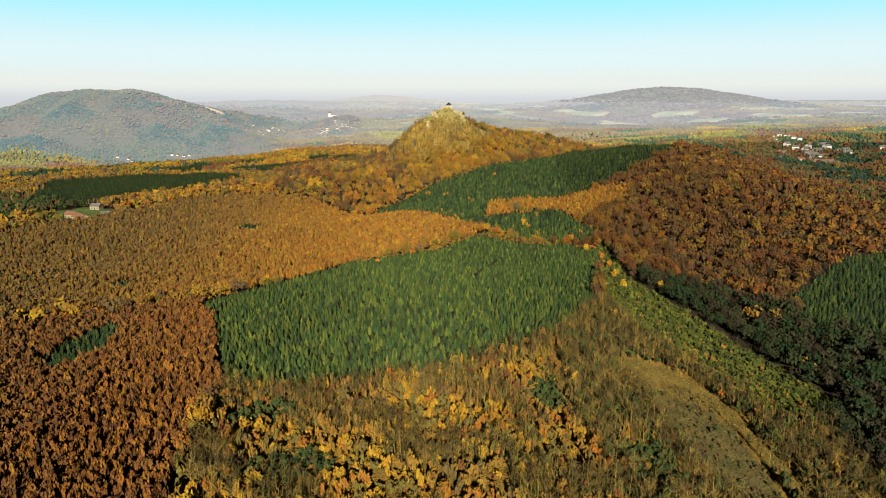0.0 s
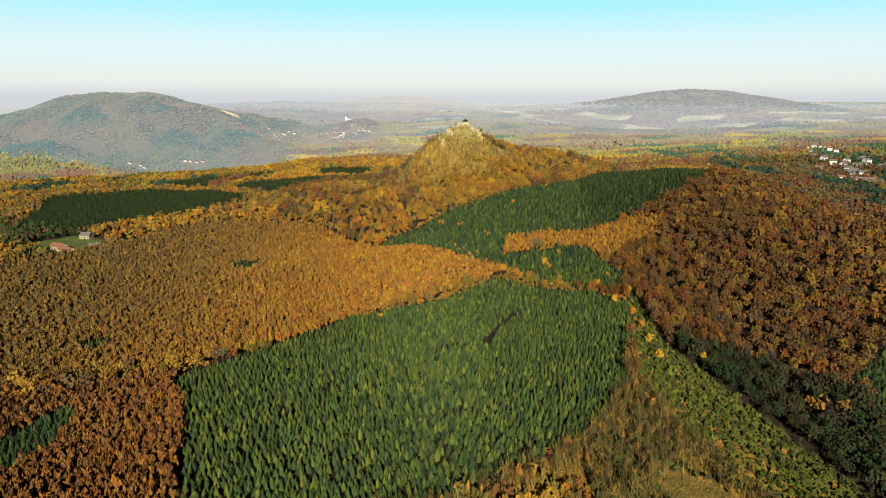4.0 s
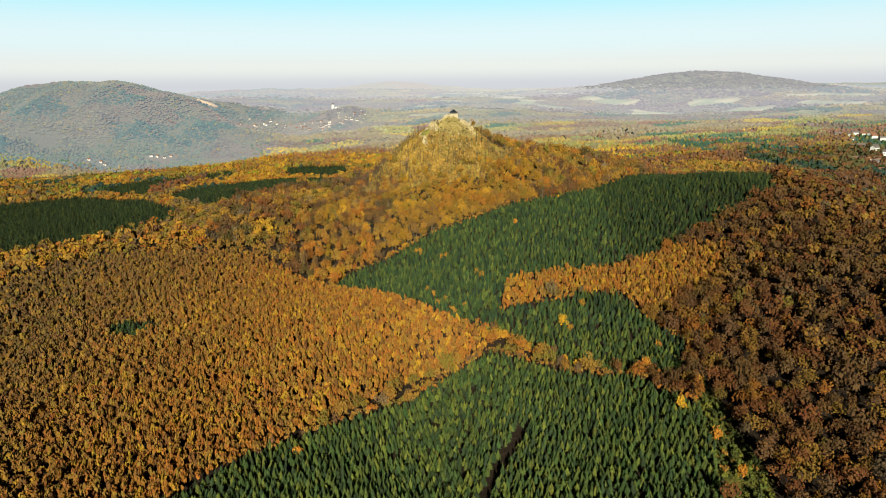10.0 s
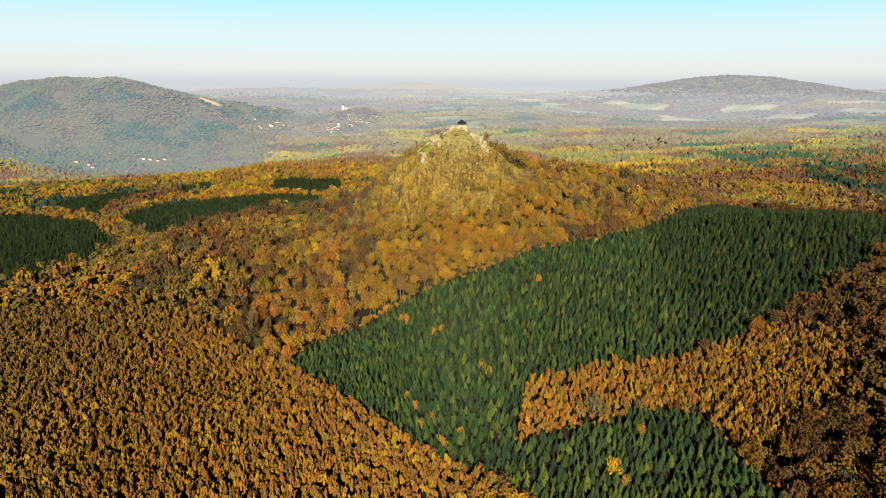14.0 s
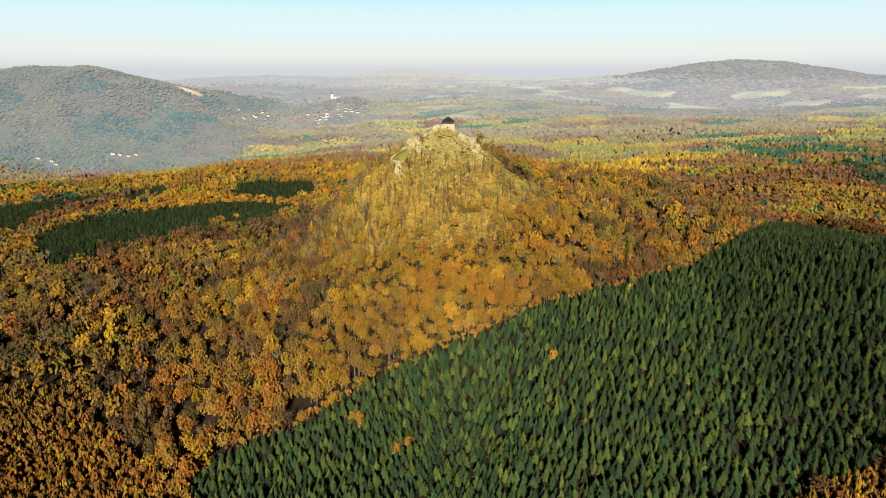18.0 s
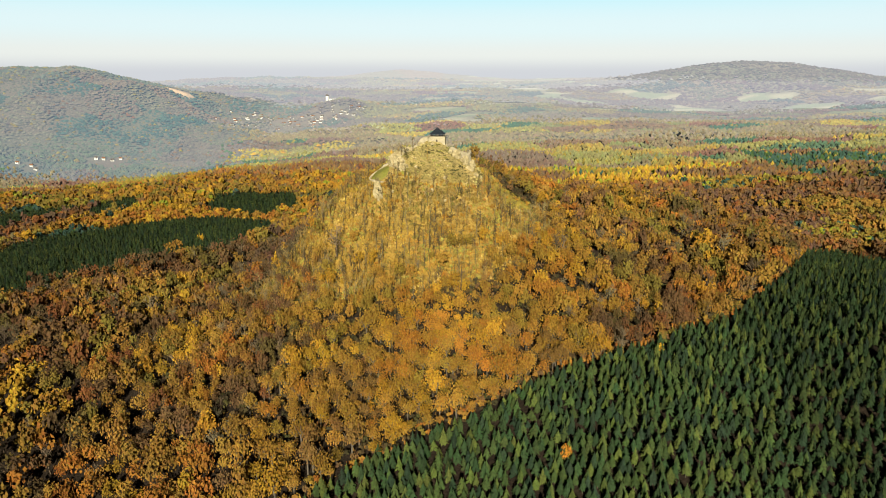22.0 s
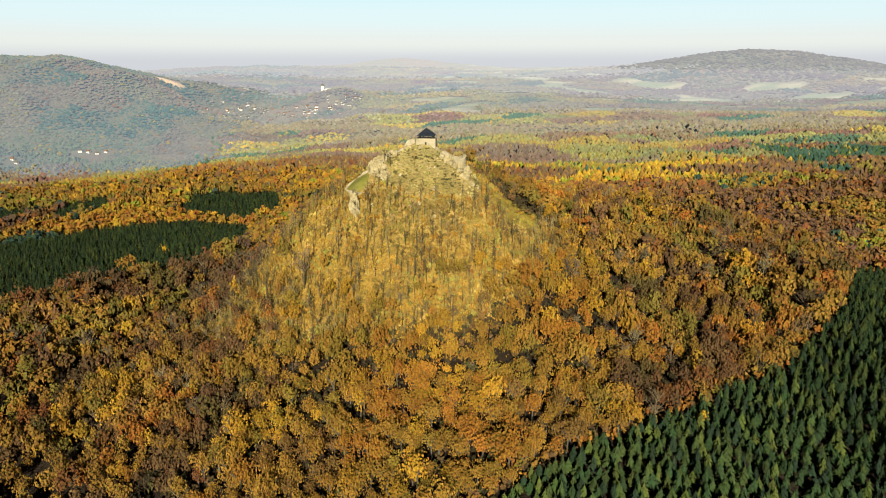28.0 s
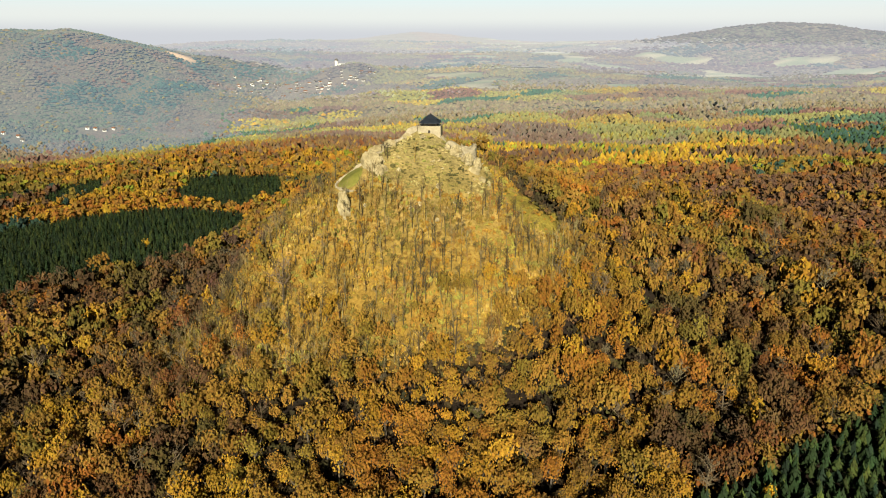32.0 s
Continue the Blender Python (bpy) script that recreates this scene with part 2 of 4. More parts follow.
def noise_of(nodes, links, scale, detail=4, ramp=(0.35, 0.65)):
    tc = nodes.new("ShaderNodeNewGeometry")
    n = nodes.new("ShaderNodeTexNoise")
    n.inputs["Scale"].default_value, n.inputs["Detail"].default_value = scale, detail
    links.new(tc.outputs["Position"], n.inputs["Vector"])
    r = nodes.new("ShaderNodeMapRange")
    r.inputs[1].default_value, r.inputs[2].default_value = ramp
    links.new(n.outputs["Fac"], r.inputs[0])
    return r.outputs[0]


def leaf_material(name, single=False, glow=0.0, veil=(0.5, 0.55, 0.62), even=False):
    """Foliage: the tree's own tint, uneven from clump to clump; glow paints distance haze as emission."""
    m, nodes, links, b = material(name, 0.85, 0.12)
    if single:
        src = nodes.new("ShaderNodeObjectInfo").outputs["Color"]
    else:
        at = nodes.new("ShaderNodeAttribute")
        at.attribute_name = "tint"
        src = at.outputs["Color"]
    geo = nodes.new("ShaderNodeNewGeometry")
    hue = nodes.new("ShaderNodeHueSaturation")
    for k, lo, hi in (("Hue", 0.488, 0.512), ("Value", 0.9, 1.1)):
        r = nodes.new("ShaderNodeMapRange")
        r.inputs[3].default_value, r.inputs[4].default_value = lo, hi
        links.new(geo.outputs["Random Per Island"], r.inputs[0])
        links.new(r.outputs[0], hue.inputs[k])
    links.new(src, hue.inputs["Color"])
    fine = noise_of(nodes, links, 0.35 if even else 1.5, 3, (0.3, 0.7))
    col = mixed(nodes, links, 1.0, hue.outputs["Color"], mixed(nodes, links, fine, (0.72, 0.72, 0.72) if even else (0.62, 0.62, 0.62), (1.25, 1.25, 1.25) if even else (1.3, 1.3, 1.28)), "MULTIPLY")
    b.inputs["Diffuse Roughness"].default_value = 1.0
    links.new(col, b.inputs["Base Color"])
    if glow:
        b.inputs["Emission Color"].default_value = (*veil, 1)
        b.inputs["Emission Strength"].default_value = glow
    return m


LEAF = leaf_material("foliage")
LEAF_ONE = leaf_material("single_foliage", single=True)
# the distance: the haze over far woods and fields is painted as emission, in seven depths
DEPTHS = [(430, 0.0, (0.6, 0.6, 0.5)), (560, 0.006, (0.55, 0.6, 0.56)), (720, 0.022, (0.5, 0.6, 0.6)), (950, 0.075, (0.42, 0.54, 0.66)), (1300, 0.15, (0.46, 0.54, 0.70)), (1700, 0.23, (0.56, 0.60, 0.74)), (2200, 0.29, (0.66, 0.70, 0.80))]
DISTANT = [leaf_material("hazed_woods_%s" % w, glow=g, veil=v, even=True) for w, (_, g, v) in zip("abcdefg", DEPTHS)]
HILL_HAZE = leaf_material("hazed_hill_woods", glow=0.13, veil=(0.33, 0.49, 0.68), even=True)
FAR_HILL_HAZE = leaf_material("hazed_far_hill_woods", glow=0.2, veil=(0.48, 0.57, 0.68), even=True)


def painted_haze(x, y, k):
    """Which depth of painted haze a far spot takes: the two wooded hills stand clear of the haze behind them."""
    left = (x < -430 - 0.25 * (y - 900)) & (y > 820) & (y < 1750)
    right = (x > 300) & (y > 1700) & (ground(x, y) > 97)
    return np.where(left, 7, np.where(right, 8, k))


HAZES = DISTANT + [HILL_HAZE, FAR_HILL_HAZE]


def plain(name, colour, second, scale, rough=0.9, bump=0.0, spec=0.2):
    m, nodes, links, b = material(name, rough, spec)
    f = noise_of(nodes, links, scale)
    g = noise_of(nodes, links, scale * 7.3, 3, (0.2, 0.8))
    c = mixed(nodes, links, f, colour, second)
    c = mixed(nodes, links, 0.5, c, mixed(nodes, links, g, (0.6, 0.6, 0.6), (1.3, 1.3, 1.3)), "MULTIPLY")
    links.new(c, b.inputs["Base Color"])
    if bump:
        n = nodes.new("ShaderNodeBump")
        n.inputs["Strength"].default_value, n.inputs["Distance"].default_value = bump, 0.3
        links.new(g, n.inputs["Height"])
        links.new(n.outputs["Normal"], b.inputs["Normal"])
    return m


BARK = plain("bark", (0.06, 0.05, 0.035), (0.11, 0.09, 0.065), 0.8, 0.95)
STONE = plain("castle_stone", (0.24, 0.195, 0.115), (0.35, 0.29, 0.18), 0.35, 0.9, 0.8)
SLATE = plain("dark_roof", (0.008, 0.011, 0.016), (0.014, 0.018, 0.024), 0.6, 0.6, 0.3, 0.3)
ROCK = plain("basalt", (0.26, 0.2, 0.09), (0.42, 0.34, 0.18), 0.45, 0.95, 1.0)
TIMBER = plain("dark_timber", (0.012, 0.01, 0.009), (0.03, 0.022, 0.016), 1.2, 0.8)
PLASTER = plain("pale_plaster", (0.42, 0.4, 0.35), (0.56, 0.54, 0.5), 0.3)
OCHRE_WALL = plain("ochre_plaster", (0.22, 0.17, 0.1), (0.3, 0.24, 0.15), 0.3)
TILE = plain("red_tile", (0.13, 0.06, 0.03), (0.2, 0.09, 0.05), 0.4)
TILE_DULL = plain("grey_tile", (0.08, 0.07, 0.065), (0.13, 0.115, 0.1), 0.4)


# ---- meshes from arrays ----
def mesh_of(name, verts, faces, mat, tint=None):
    """A mesh from arrays; all faces have the same number of corners."""
    me = bpy.data.meshes.new(name)
    n, k = faces.shape
    me.vertices.add(len(verts))
    me.vertices.foreach_set("co", np.ascontiguousarray(verts, np.float32).ravel())
    me.loops.add(n * k)
    me.loops.foreach_set("vertex_index", np.ascontiguousarray(faces, np.int32).ravel())
    me.polygons.add(n)
    me.polygons.foreach_set("loop_start", np.arange(0, n * k, k, dtype=np.int32))
    me.update(calc_edges=True)
    if tint is not None:
        at = me.attributes.new("tint", "FLOAT_COLOR", "POINT")
        at.data.foreach_set("color", np.ascontiguousarray(np.c_[tint, np.ones(len(tint))], np.float32).ravel())
    me.materials.append(mat)
    return me


def spread(lines, step):
    """Coordinates from steps that grow outwards: pairs of (up to, step)."""
    out = [lines]
    for stop, s in step:
        n = max(1, round((stop - out[-1]) / s))
        out += list(np.linspace(out[-1], stop, n + 1)[1:])
    return np.array(out)


# the ground: one sheet to the horizon
gx = spread(-4000, [(-1700, 80), (-700, 36), (-280, 11), (-140, 6), (140, 3), (290, 6), (700, 11), (1700, 36), (4000, 80)])
gy = spread(-1500, [(-790, 40), (-560, 5), (-270, 7), (-120, 5), (60, 2.2), (240, 6), (700, 12), (1900, 26), (3900, 60)])
GX, GY = np.meshgrid(gx, gy)
GZ = ground(GX, GY)


def is_field(x, y):
    """Open fields on the far plateau."""
    q = bumps(x, y * 3.2, 43, 330)
    hill = np.hypot((x - 1030) / 640, (y - 2400) / 480) < 1
    return (q > 0.2) & (y > 1300) & (x > -350 + 0.1 * y) & ~hill


def ground_tint(x, y):
    """Colour of the bare ground: litter under trees, near black for the shade between crowns, straw on the castle
    hill, grass in the open.
    """
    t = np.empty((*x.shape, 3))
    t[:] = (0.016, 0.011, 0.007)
    w = bumps(x, y, 33, 20)[..., None] * 0.5 + 0.5
    top = np.exp(-0.5 * (x**2 + (y + 6) ** 2) / 24**2)[..., None]
    straw = (np.array((0.235, 0.135, 0.024)) * (1 - w) + np.array((0.19, 0.125, 0.024)) * w) * (1 - top) + (np.array((0.26, 0.2, 0.085)) * (1 - w) + np.array((0.17, 0.14, 0.045)) * w) * top
    c = cone_grass(x, y)[..., None]
    t = t * (1 - c) + straw * c
    for poly, a, b in ((CORRIDOR, (0.06, 0.066, 0.012), (0.085, 0.076, 0.016)), (YARD, (0.04, 0.06, 0.018), (0.06, 0.07, 0.022)), (FRONT, (0.21, 0.122, 0.02), (0.1, 0.063, 0.014)), (MEADOW, (0.085, 0.06, 0.014), (0.125, 0.08, 0.02)), (ROUGH, (0.055, 0.05, 0.016), (0.085, 0.062, 0.022))):
        m = inside(x, y, poly)
        t[m] = (np.array(a) * (1 - w) + np.array(b) * w)[m]
    t[on_lawn(x, y)] = (0.17, 0.13, 0.022)
    d = np.clip((y - 430) / 200, 0, 1)[..., None]
    t_clear = np.hypot((x + 817) / 42, (y - 1533) / 26) < 1
    woods = np.where(bumps(x, y, 41, 340)[..., None] > 0, (0.084, 0.066, 0.044), (0.076, 0.068, 0.044))
    fields = np.where(is_field(x, y)[..., None], np.where(bumps(x, y * 2, 45, 150)[..., None] > 0.1, (0.13, 0.118, 0.075), (0.085, 0.092, 0.05)), woods)
    fields[t_clear] = (0.3, 0.2, 0.12)
    return t * (1 - d) + fields * d


tints = ground_tint(GX, GY)
ny, nx = GX.shape
idx = np.arange(ny * nx).reshape(ny, nx)
quads = np.stack([idx[:-1, :-1], idx[:-1, 1:], idx[1:, 1:], idx[1:, :-1]], -1).reshape(-1, 4)
gm, gn, gl, gb = material("ground_cover", 0.95, 0.1)
gb.inputs["Diffuse Roughness"].default_value = 1.0
at = gn.new("ShaderNodeAttribute")
at.attribute_name = "tint"
f1 = noise_of(gn, gl, 0.12, 5, (0.3, 0.7))
f2 = noise_of(gn, gl, 1.1, 4, (0.3, 0.7))
col = mixed(gn, gl, 0.75, at.outputs["Color"], mixed(gn, gl, f1, (0.55, 0.55, 0.5), (1.3, 1.25, 1.15)), "MULTIPLY")
col = mixed(gn, gl, 0.6, col, mixed(gn, gl, f2, (0.5, 0.5, 0.5), (1.4, 1.4, 1.4)), "MULTIPLY")
gl.new(col, gb.inputs["Base Color"])
gbump = gn.new("ShaderNodeBump")
gbump.inputs["Strength"].default_value, gbump.inputs["Distance"].default_value = 0.8, 0.6
gl.new(f2, gbump.inputs["Height"])
gl.new(gbump.outputs["Normal"], gb.inputs["Normal"])
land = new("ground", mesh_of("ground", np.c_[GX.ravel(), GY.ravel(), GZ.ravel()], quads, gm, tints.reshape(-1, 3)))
land.data.shade_smooth()
tagged(land, "rolling autumn land with leaf litter, straw-coloured grass and far fields", "ground", kind="structure")


# the far land, a skin over the sheet, in the same depths and painted haze as the far woods
for k, (y0, glow, veil) in enumerate(DEPTHS):
    y1 = DEPTHS[k + 1][0] if k + 1 < len(DEPTHS) else 3880
    hx, hy = np.meshgrid(np.arange(-3600, 3601, 40), np.linspace(y0, y1, max(3, round((y1 - y0) / 22))))
    hy[-1] += 26
    hz = ground(hx, hy) + np.where(painted_haze(hx, hy, k) > 6, 4.0, 1.5 + k)
    a, b = hx.shape
    ids = np.arange(a * b).reshape(a, b)
    f = np.stack([ids[:-1, :-1], ids[:-1, 1:], ids[1:, 1:], ids[1:, :-1]], -1).reshape(-1, 4)
    which = painted_haze(hx, hy, k).ravel()[f[:, 0]]
    for q in np.unique(which):
        ob = new("backdrop", mesh_of("backdrop", np.c_[hx.ravel(), hy.ravel(), hz.ravel()], f[which == q], HAZES[q], ground_tint(hx, hy).reshape(-1, 3)))
        ob.data.shade_smooth()
        tagged(ob, "hazy far land with woods and pale fields", "backdrop", kind="structure")


# ---- tree shapes ----
def leafy(quads_n, lobes, seed, size, low=0.3, flat=1.0):
    """A crown of leaf clumps on uneven lobes: unit radius, unit height, its foot at z = low."""
    g = np.random.default_rng(seed)
    cs = g.normal(0, 0.3, (lobes, 3)) * (1, 1, 0.8)
    cs[0] = 0
    rad = g.uniform(0.36, 0.6, lobes)
    which = g.integers(0, lobes, quads_n)
    d = g.normal(0, 1, (quads_n, 3))
    d[:, 2] = np.abs(d[:, 2]) * 1.1 - 0.4
    d /= np.linalg.norm(d, axis=1, keepdims=True)
    c = cs[which] + d * rad[which][:, None] * g.uniform(0.66, 1.06, (quads_n, 1))
    c[:, :2] /= np.percentile(np.hypot(c[:, 0], c[:, 1]), 93)
    nrm = d + g.normal(0, 0.38, (quads_n, 3))
    nrm /= np.linalg.norm(nrm, axis=1, keepdims=True)
    a = np.cross(nrm, g.normal(0, 1, (quads_n, 3)))
    a /= np.linalg.norm(a, axis=1, keepdims=True)
    b = np.cross(nrm, a)
    s = size * g.uniform(0.6, 1.3, (quads_n, 1))
    bend = nrm * s * 0.35
    v = np.stack([c - a * s, c - b * s * 0.8 - bend * 0.5, c + a * s * 0.9, c + b * s * 0.85 - bend], 1).reshape(-1, 3)
    z0, z1 = v[:, 2].min(), v[:, 2].max()
    v[:, 2] = low + (v[:, 2] - z0) / (z1 - z0) * (1 - low)
    return v, np.arange(4 * quads_n).reshape(-1, 4)


def conifer(tiers, boughs, seed):
    """A conifer crown: whorls of separate upswept boughs round a leader, unit height and unit radius, as quads."""
    g = np.random.default_rng(seed)
    V = []
    for k in range(tiers):
        f = k / tiers
        z, r = 0.2 + 0.66 * f, (1 - f**1.5) ** 0.8 * 0.95 + 0.1
        for j in range(boughs):
            if g.random() < 0.1:
                continue
            a = 6.283 * (j + g.uniform(-0.3, 0.3) + 0.5 * (k % 2)) / boughs
            q, wide = r * g.uniform(0.72, 1.2), r * g.uniform(0.5, 0.68) * 3.6 / boughs
            c, s = math.cos(a), math.sin(a)
            zi, zo = z + g.uniform(0.1, 0.19), z - g.uniform(0.0, 0.08)
            zm = (zi + zo) / 2 - 0.01
            V += [(0, 0, zi), (0.62 * q * c - wide * s, 0.62 * q * s + wide * c, zm), (q * c, q * s, zo), (0.62 * q * c + wide * s, 0.62 * q * s - wide * c, zm)]
    for a in (0.3, 1.9):
        c, s = 0.16 * math.cos(a), 0.16 * math.sin(a)
        V += [(-c, -s, 0.78), (c, s, 0.78), (c * 0.1, s * 0.1, 1.0), (-c * 0.1, -s * 0.1, 1.0)]
    return np.array(V), np.arange(len(V)).reshape(-1, 4)


def tuft(seed):
    """A far crown: an uneven dome of few faces, unit radius and height."""
    g = np.random.default_rng(seed)
    a = np.arange(5) * 1.2566 + g.uniform(-0.3, 0.3, 5)
    r = g.uniform(0.7, 1.15, 5)
    rim = np.c_[r * np.cos(a), r * np.sin(a), g.uniform(0.0, 0.3, 5)]
    mid = np.c_[0.72 * r * np.cos(a + 0.3), 0.72 * r * np.sin(a + 0.3), g.uniform(0.55, 0.85, 5)]
    top = np.array([(g.normal(0, 0.15), g.normal(0, 0.15), 1.0)])
    F = [(10, 5 + k, 5 + (k + 1) % 5) for k in range(5)] + [(5 + k, k, (k + 1) % 5) for k in range(5)] + [(5 + k, (k + 1) % 5, 5 + (k + 1) % 5) for k in range(5)]
    return np.concatenate([rim, mid, top]), np.array(F)


def stick(p, q, r0, r1, n=3):
    """A tapered limb from p to q, as quads."""
    p, q = np.array(p, float), np.array(q, float)
    w = (q - p) / (np.linalg.norm(q - p) + 1e-9)
    a = np.cross(w, (0.3, 0.9, 0.2))
    a /= np.linalg.norm(a)
    b = np.cross(w, a)
    ang = np.arange(n) * 6.283 / n
    ring = np.cos(ang)[:, None] * a + np.sin(ang)[:, None] * b
    v = np.concatenate([p + ring * r0, q + ring * r1])
    return v, np.array([(j, (j + 1) % n, n + (j + 1) % n, n + j) for j in range(n)])


def join(parts):
    V, F, n = [], [], 0
    for v, f in parts:
        V.append(v)
        F.append(f + n)
        n += len(v)
    return np.concatenate(V), np.concatenate(F)


def twig(p, q, r):
    """A fine twig: one slender blade."""
    p, q = np.array(p, float), np.array(q, float)
    s = np.cross(q - p, (0.4, 0.8, 0.3))
    s *= r / (np.linalg.norm(s) + 1e-9)
    return np.array([p - s, p + s, q + s * 0.4, q - s * 0.4]), np.array([(0, 1, 2, 3)])


def bare(limbs, twigs, seed):
    """A leafless tree: trunk, forked limbs and fine twigs, unit height."""
    g = np.random.default_rng(seed)
    top = np.array((g.normal(0, 0.05), g.normal(0, 0.05), 0.8))
    parts = [stick((0, 0, -0.05), top, 0.02, 0.007)]
    for _ in range(limbs):
        t = g.uniform(0.3, 0.95)
        p = top * t
        a, l = g.uniform(0, 6.28), g.uniform(0.14, 0.34) * (1.15 - 0.5 * t)
        q = p + (l * math.cos(a) * 0.75, l * math.sin(a) * 0.75, l * 0.9)
        parts.append(twig(p, q, 0.008))
        for _ in range(twigs):
            s = p + (q - p) * g.uniform(0.35, 1)
            parts.append(twig(s, s + g.normal(0, 0.06, 3) + (0, 0, 0.06), 0.006))
    return join(parts)


def limbed(seed):
    """The trunk and limbs that carry a broadleaf crown, unit height."""
    g = np.random.default_rng(seed)
    fork = np.array((g.normal(0, 0.02), g.normal(0, 0.02), 0.42))
    parts = [stick((0, 0, -0.06), fork, 0.03, 0.02, 6)]
    for k in range(6):
        a = k * 1.05 + g.uniform(-0.3, 0.3)
        q = fork + (0.2 * math.cos(a), 0.2 * math.sin(a), g.uniform(0.18, 0.34))
        parts.append(stick(fork - (0, 0, 0.05), q, 0.014, 0.006, 4))
    return join(parts)


def plant(name, shapes, spots, heights, widths, tint, mat, label, category="forest"):
    """Joins a copy of a shape at each spot into one object."""
    V, F, T, n = [], [], [], 0
    kinds = RNG.integers(0, len(shapes), len(spots))
    turn = RNG.uniform(0, 6.283, len(spots))
    for k, (v, f) in enumerate(shapes):
        m = kinds == k
        if not m.any():
            continue
        c, s = np.cos(turn[m])[:, None], np.sin(turn[m])[:, None]
        w, h = widths[m][:, None], heights[m][:, None]
        p = np.stack([(c * v[:, 0] - s * v[:, 1]) * w, (s * v[:, 0] + c * v[:, 1]) * w, v[:, 2] * h], -1) + spots[m][:, None, :]
        V.append(p.reshape(-1, 3).astype(np.float32))
        F.append((f[None] + (np.arange(m.sum()) * len(v))[:, None, None]).reshape(-1, f.shape[1]) + n)
        T.append(np.repeat(tint[m], len(v), 0))
        n += m.sum() * len(v)
    ob = new(name, mesh_of(name, np.concatenate(V), np.concatenate(F), mat, np.concatenate(T)))
    if name == "far_wood":
        ob.data.shade_smooth()
    return tagged(ob, label, category, kind="stuff")


def scatter(x0, x1, y0, y1, step, jitter=0.42):
    """Spots on a shaken grid."""
    x, y = np.meshgrid(np.arange(x0, x1, step), np.arange(y0, y1, step * 0.9))
    x = x + (np.arange(x.shape[0]) % 2)[:, None] * step * 0.5
    x = x + RNG.uniform(-jitter, jitter, x.shape) * step
    y = y + RNG.uniform(-jitter, jitter, x.shape) * step
    return x.ravel(), y.ravel()


def in_reach(x, y, slack=36):
    """Keeps what lies ahead of the flight, with a margin."""
    return (np.abs(x - 10) < 0.71 * (y + 880) + slack) & (y > -790)


def nearness(x, y):
    """Metres from the flight line at the closest that a spot is in view."""
    return np.where(y < -120, np.maximum(160, np.abs(x - 16) / 0.62), np.hypot(x - 24, y + 251))


def palette(colours, n, vary=0.16):
    """A tint for each tree, drawn from weighted colours."""
    c = np.array([k[:3] for k in colours])
    p = np.array([k[3] for k in colours])
    t = c[RNG.choice(len(c), n, p=p / p.sum())]
    return np.clip(t * RNG.uniform(1 - vary, 1 + vary, (n, 1)) * RNG.uniform(0.94, 1.06, (n, 3)), 0, 1)


def stand_of(x, y, size, seed):
    """A number from 0 to 1 for the stand that each spot lies in: ragged patches of about the given size."""
    x, y = x + size * 0.22 * bumps(x, y, seed + 5, size * 0.5), y + size * 0.22 * bumps(x, y, seed + 6, size * 0.5)
    x, y = x + size * 0.08 * bumps(x, y, seed + 7, size * 0.14), y + size * 0.08 * bumps(x, y, seed + 8, size * 0.14)
    near, value = np.full(np.shape(x), 1e9), np.zeros(np.shape(x))
    chance = lambda p, q, s: np.modf(np.abs(np.sin(p * 127.1 + q * 311.7 + s * 74.7 + seed) * 43758.5453))[0]  # noqa: E731
    for u in (-1, 0, 1):
        for v in (-1, 0, 1):
            p, q = np.floor(x / size) + u, np.floor(y / size) + v
            d = np.hypot(x - (p + chance(p, q, 1)) * size, y - (q + chance(p, q, 2)) * size)
            closer = d < near
            near, value = np.where(closer, d, near), np.where(closer, chance(p, q, 3), value)
    return value


def patchy(x, y, mixes, size, seed):
    """Tints that change from stand to stand: a mix of colours for each patch of wood."""
    k = (stand_of(x, y, size, seed) * len(mixes)).astype(int).clip(0, len(mixes) - 1)
    t = np.empty((len(x), 3))
    for i, mix in enumerate(mixes):
        t[k == i] = palette(mix, (k == i).sum())
    return t


GOLD, OCHRE, ORANGE = (0.225, 0.12, 0.011), (0.158, 0.084, 0.014), (0.185, 0.073, 0.011)
RUSTY, BROWN, OLIVE, GREY = (0.112, 0.045, 0.013), (0.09, 0.048, 0.018), (0.108, 0.077, 0.013), (0.085, 0.058, 0.026)
LIME, DEEP, PURPLE = (0.13, 0.13, 0.012), (0.022, 0.038, 0.010), (0.07, 0.038, 0.022)
PINE = (0.020, 0.038, 0.026)
HILL_MIX = [(*GOLD, 3), (*OCHRE, 4), (*ORANGE, 2.2), (*OLIVE, 1.2), (*BROWN, 1.2), (*GREY, 0.2)]
RIDGE_MIX = [(*OCHRE, 2.2), (*ORANGE, 1.8), (*RUSTY, 2.6), (*BROWN, 4), (*OLIVE, 0.4), (*GREY, 0.3)]
RIDGE_DULL = [(*BROWN, 3), (*RUSTY, 3), (0.095, 0.05, 0.013, 3), (*OCHRE, 2)]
LEFT_MIX = [(*GOLD, 1.4), (*OCHRE, 5), (*ORANGE, 1.6), (*OLIVE, 2.4), (*BROWN, 2), (*GREY, 0.8)]
LARCH_MIX = [(*ORANGE, 5), (0.15, 0.065, 0.011, 3), (*OCHRE, 4), (*GOLD, 2.2), (0.11, 0.05, 0.012, 1.5)]
